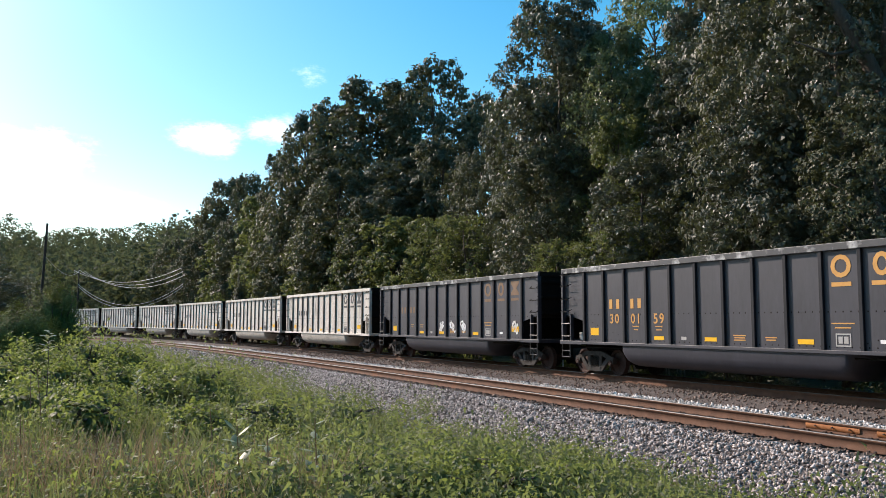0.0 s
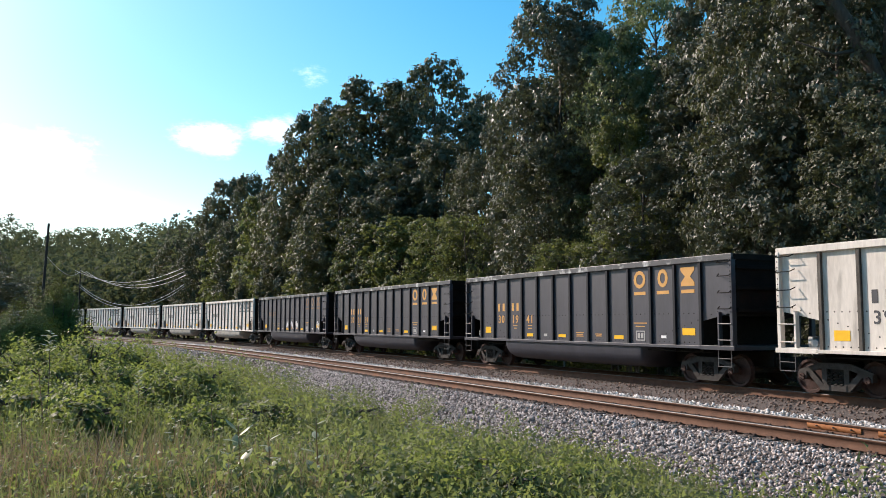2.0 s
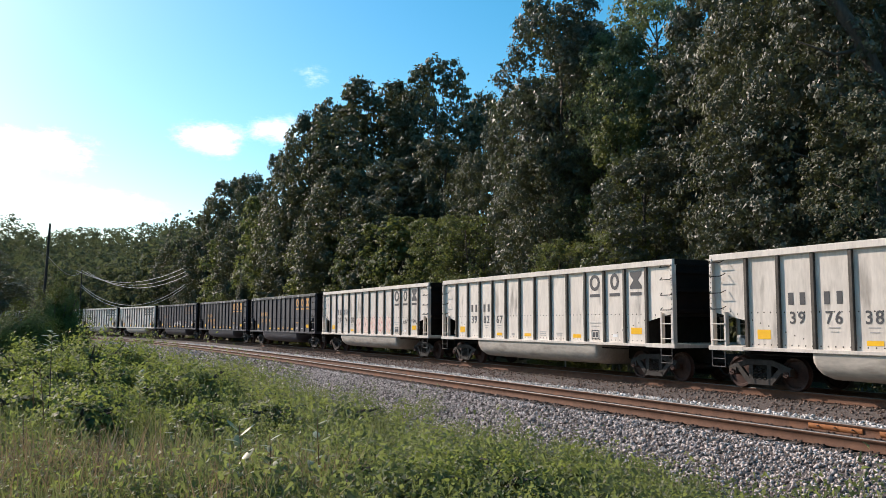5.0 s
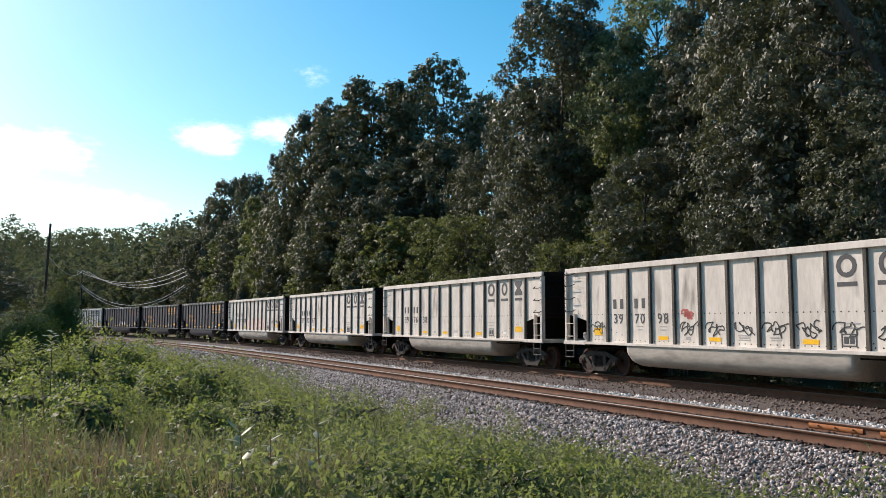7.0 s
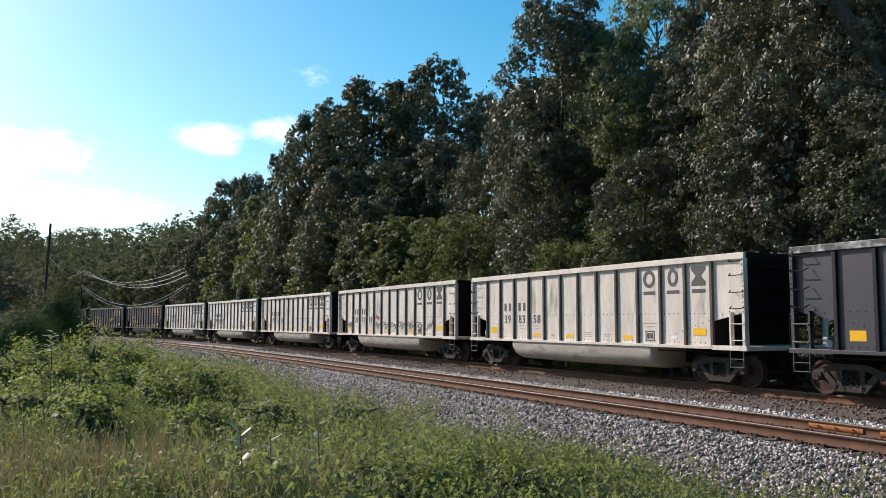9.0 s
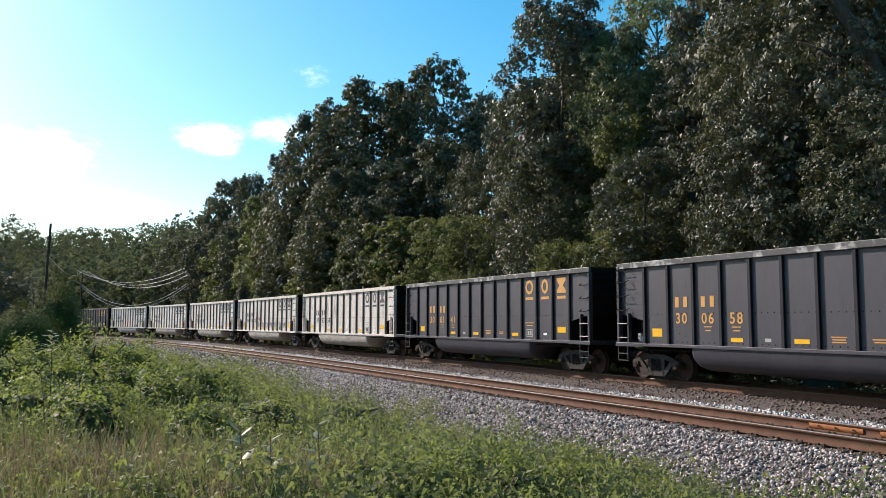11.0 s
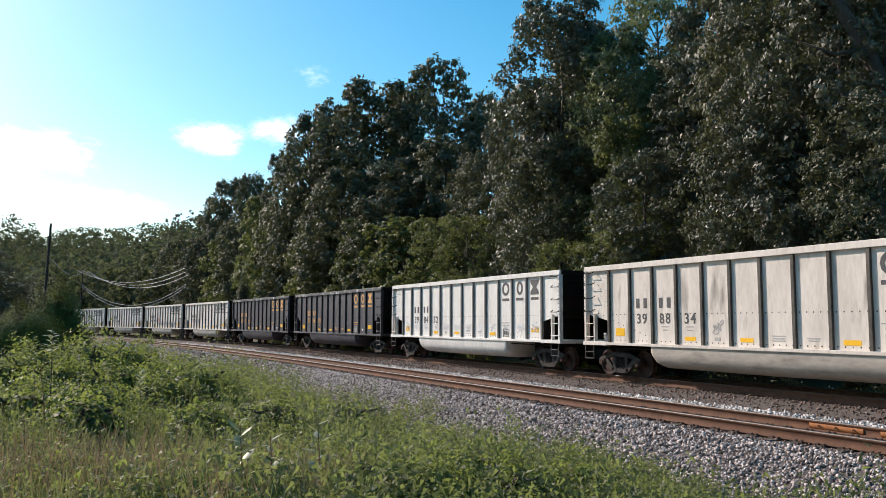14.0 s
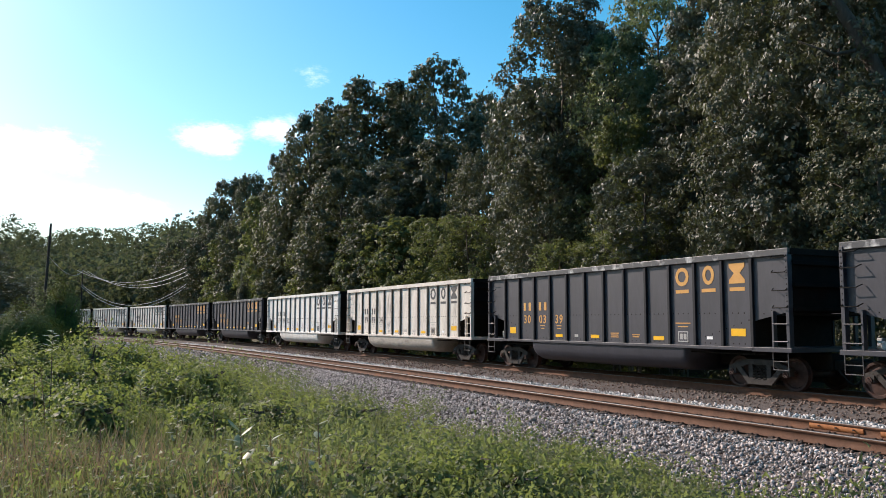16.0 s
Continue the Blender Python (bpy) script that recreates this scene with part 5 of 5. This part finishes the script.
def utility_pole(x, y, top, lean, r, arm, label):
    g = float(ground_z(x, y)[0])
    root = tagged(new("utility_pole"), label, "utility pole", "utility poles")
    root.matrix_basis = Matrix.Translation((x, y, g - 0.3))
    part("pole", tube([(-lean, 0, 0), (-lean * 0.5, 0, (top - g) / 2), (0, 0, top - g + 0.3)], [r * 1.2, r, r * 0.8], 10), M_POLE, root)
    if arm:
        a = part("crossarm", box(-0.9, 0.9, -0.05, 0.05, top - g - 0.6, top - g - 0.48), M_POLE, root)
        for k in (-0.8, 0.0, 0.8):
            part("insulator", tube([(k, 0, top - g - 0.48), (k, 0, top - g - 0.33)], [0.04, 0.03], 6), M_STAKE, a)


utility_pole(-28.8, 60.0, 9.05, 0.38, 0.10, False, "dark bare wooden utility pole leaning slightly")
utility_pole(-59.5, 135.5, 10.6, 0.1, 0.11, True, "distant wooden utility pole with a crossarm")


def cable(a, b, sag, r):
    pts = []
    for k in range(25):
        u = k / 24
        pts.append((a[0] + (b[0] - a[0]) * u, a[1] + (b[1] - a[1]) * u, a[2] + (b[2] - a[2]) * u - 4 * sag * u * (1 - u)))
    tagged(part("overhead_cable", tube(pts, r, 6), M_WIRE), "grey sagging overhead cable strung between poles", "cable", "overhead cables")


for dx, z0, z1, sag in ((-0.8, 10.3, 9.6, 2.0), (0.0, 10.35, 9.1, 2.2), (0.8, 10.25, 8.6, 2.3)):
    cable((-59.5 + dx, 135.4, z0), (-37.0 + dx * 0.3, 118.0, z1), sag, 0.03)
for dz, sag in ((0.0, 3.2), (-0.35, 3.3)):
    cable((-59.5, 135.4, 8.0 + dz), (-36.8, 117.5, 7.3 + dz), sag, 0.032)
cable((-28.8, 60.0, 6.6), (-59.5, 135.4, 10.2), 1.0, 0.022)
_x, _y, _ = on_line(8.2, -4.6)
tagged(part("marker_stake", box(-0.035, 0.035, -0.02, 0.02, 0, 0.75, 0.006), M_STAKE, at=pose(_x, _y, -0.32)), "short white marker stake in the ballast", "stake")


# ---- ballast stones ----
def stone_shapes(rng, n):
    base = np.array([[1, 0, 0], [-1, 0, 0], [0, 1, 0], [0, -1, 0], [0, 0, 1], [0, 0, -1]], float)
    return [(base * rng.uniform(0.75, 1.25, (6, 1)) + rng.normal(0, 0.28, (6, 3))) * np.array([1.0, rng.uniform(0.6, 1.0), rng.uniform(0.55, 0.9)]) for _ in range(n)]


STONE_F = np.array([[0, 2, 4], [2, 1, 4], [1, 3, 4], [3, 0, 4], [2, 0, 5], [1, 2, 5], [3, 1, 5], [0, 3, 5]])


def bed_z(o):
    return np.interp(o, [-6.5, -4.6, 0.0, 0.9, 1.9, 4.9, 7.4], [-0.85, -0.06, -0.03, -0.20, -0.24, -0.24, -0.80])


def strew(name, n, s0, s1, o0, o1, size, mat, label, seed, power=1.0, lift=0.0):
    """Crushed stones over a stretch of the bank."""
    rng = np.random.default_rng(seed)
    shapes = np.array(stone_shapes(rng, 12))
    s = s0 + (s1 - s0) * rng.uniform(0, 1, n) ** power
    o = rng.uniform(o0, o1, n)
    th = np.interp(s, arc, arc_th)
    x, y = np.interp(s, arc, arc_x) - np.sin(th) * o, np.interp(s, arc, arc_y) + np.cos(th) * o
    k = size * rng.uniform(0.5, 1.35, n) * (1 + 0.012 * np.clip(s, 0, 80))
    q = unit(rng.normal(size=(n, 4)))
    w, a, b, c = q.T
    R = np.stack([1 - 2 * (b * b + c * c), 2 * (a * b - c * w), 2 * (a * c + b * w), 2 * (a * b + c * w), 1 - 2 * (a * a + c * c), 2 * (b * c - a * w), 2 * (a * c - b * w), 2 * (b * c + a * w), 1 - 2 * (a * a + b * b)], 1).reshape(n, 3, 3)
    v = np.einsum("nij,nvj->nvi", R, shapes[rng.integers(0, 12, n)]) * k[:, None, None]
    v += np.stack([x, y, bed_z(o) + k * rng.uniform(0.1, 0.6, n) + lift], 1)[:, None, :]
    f = (STONE_F[None] + 6 * np.arange(n)[:, None, None]).reshape(-1, 3)
    tagged(new(name, mesh_from(name, v.reshape(-1, 3), f, [mat])), label, "ballast", kind="stuff")


strew("shoulder_ballast", 32000, -18, 14, 4.6, 7.6, 0.035, M_STONE, "loose grey crushed-stone ballast on the shoulder", 1)
strew("far_shoulder_ballast", 9000, 14, 75, 4.7, 7.4, 0.046, M_STONE, "loose grey crushed-stone ballast along the bend", 2, 1.4)
strew("middle_ballast", 12000, -18, 60, 1.35, 2.52, 0.042, M_STONEP, "pale crushed stone between the two tracks", 3, 1.7, 0.10)
strew("track_ballast", 6000, -18, 40, 2.8, 4.6, 0.035, M_STONED, "rust-dusted stone between the rails", 4, 1.2, 0.0)
strew("train_track_ballast", 11000, -18, 40, -2.9, 1.15, 0.037, M_STONED, "rust-dusted stone under the train", 5, 1.3, 0.0)
strew("back_ballast", 4000, -18, 40, -6.2, -2.9, 0.045, M_STONE, "grey stone along the foot of the bank", 6, 1.2)


def single_stones():
    """The largest stones lie free, one by one."""
    rng = random.Random(9)
    nrng = np.random.default_rng(9)
    meshes = [mesh_from("ballast_stone", v, STONE_F, [M_STONE]) for v in stone_shapes(nrng, 8)]
    for k in range(260):
        s, o = rng.uniform(-14.5, -3.0), rng.uniform(4.9, 7.3)
        x, y, _ = on_line(s, o)
        r = rng.uniform(0.040, 0.065)
        m = pose(x, y, float(bed_z(o)) + 0.04, rng.uniform(0, 360), rng.uniform(0, 360), rng.uniform(0, 360)) @ Matrix.Diagonal((r, r, r, 1))
        part("ballast_stone", meshes[k % 8], None, bed, at=m)


single_stones()
# ---- what moves ----
def run_of(t):
    return 11.510 * (t - 8) - 0.0212 * (t - 8) ** 2 / 2 + 92.76


def car_pose(n, t):
    """Where car n stands at t seconds: both trucks on the track."""
    mid = 1.66 + n * 16.26 + run_of(t) - 7.325
    a, b = on_line(mid + 6.17, TRAIN_MID), on_line(mid - 6.17, TRAIN_MID)
    return pose((a[0] + b[0]) / 2, (a[1] + b[1]) / 2, 0, 0, 0, math.degrees(math.atan2(a[1] - b[1], a[0] - b[0])))


def motions():
    for n, car in CARS.items():
        walk(car, [(k * 0.5, car_pose(n, k * 0.5)) for k in range(33)])
        if -12 <= n <= 0:
            for wheels in [o for o in car.children_recursive if o.name.startswith("wheelset")]:
                at = wheels.matrix_basis.translation.copy()
                walk(wheels, [(k / 30, Matrix.Translation(at) @ Matrix.Rotation(run_of(k / 30) / 0.42, 4, "Y")) for k in range(481)])


motions()
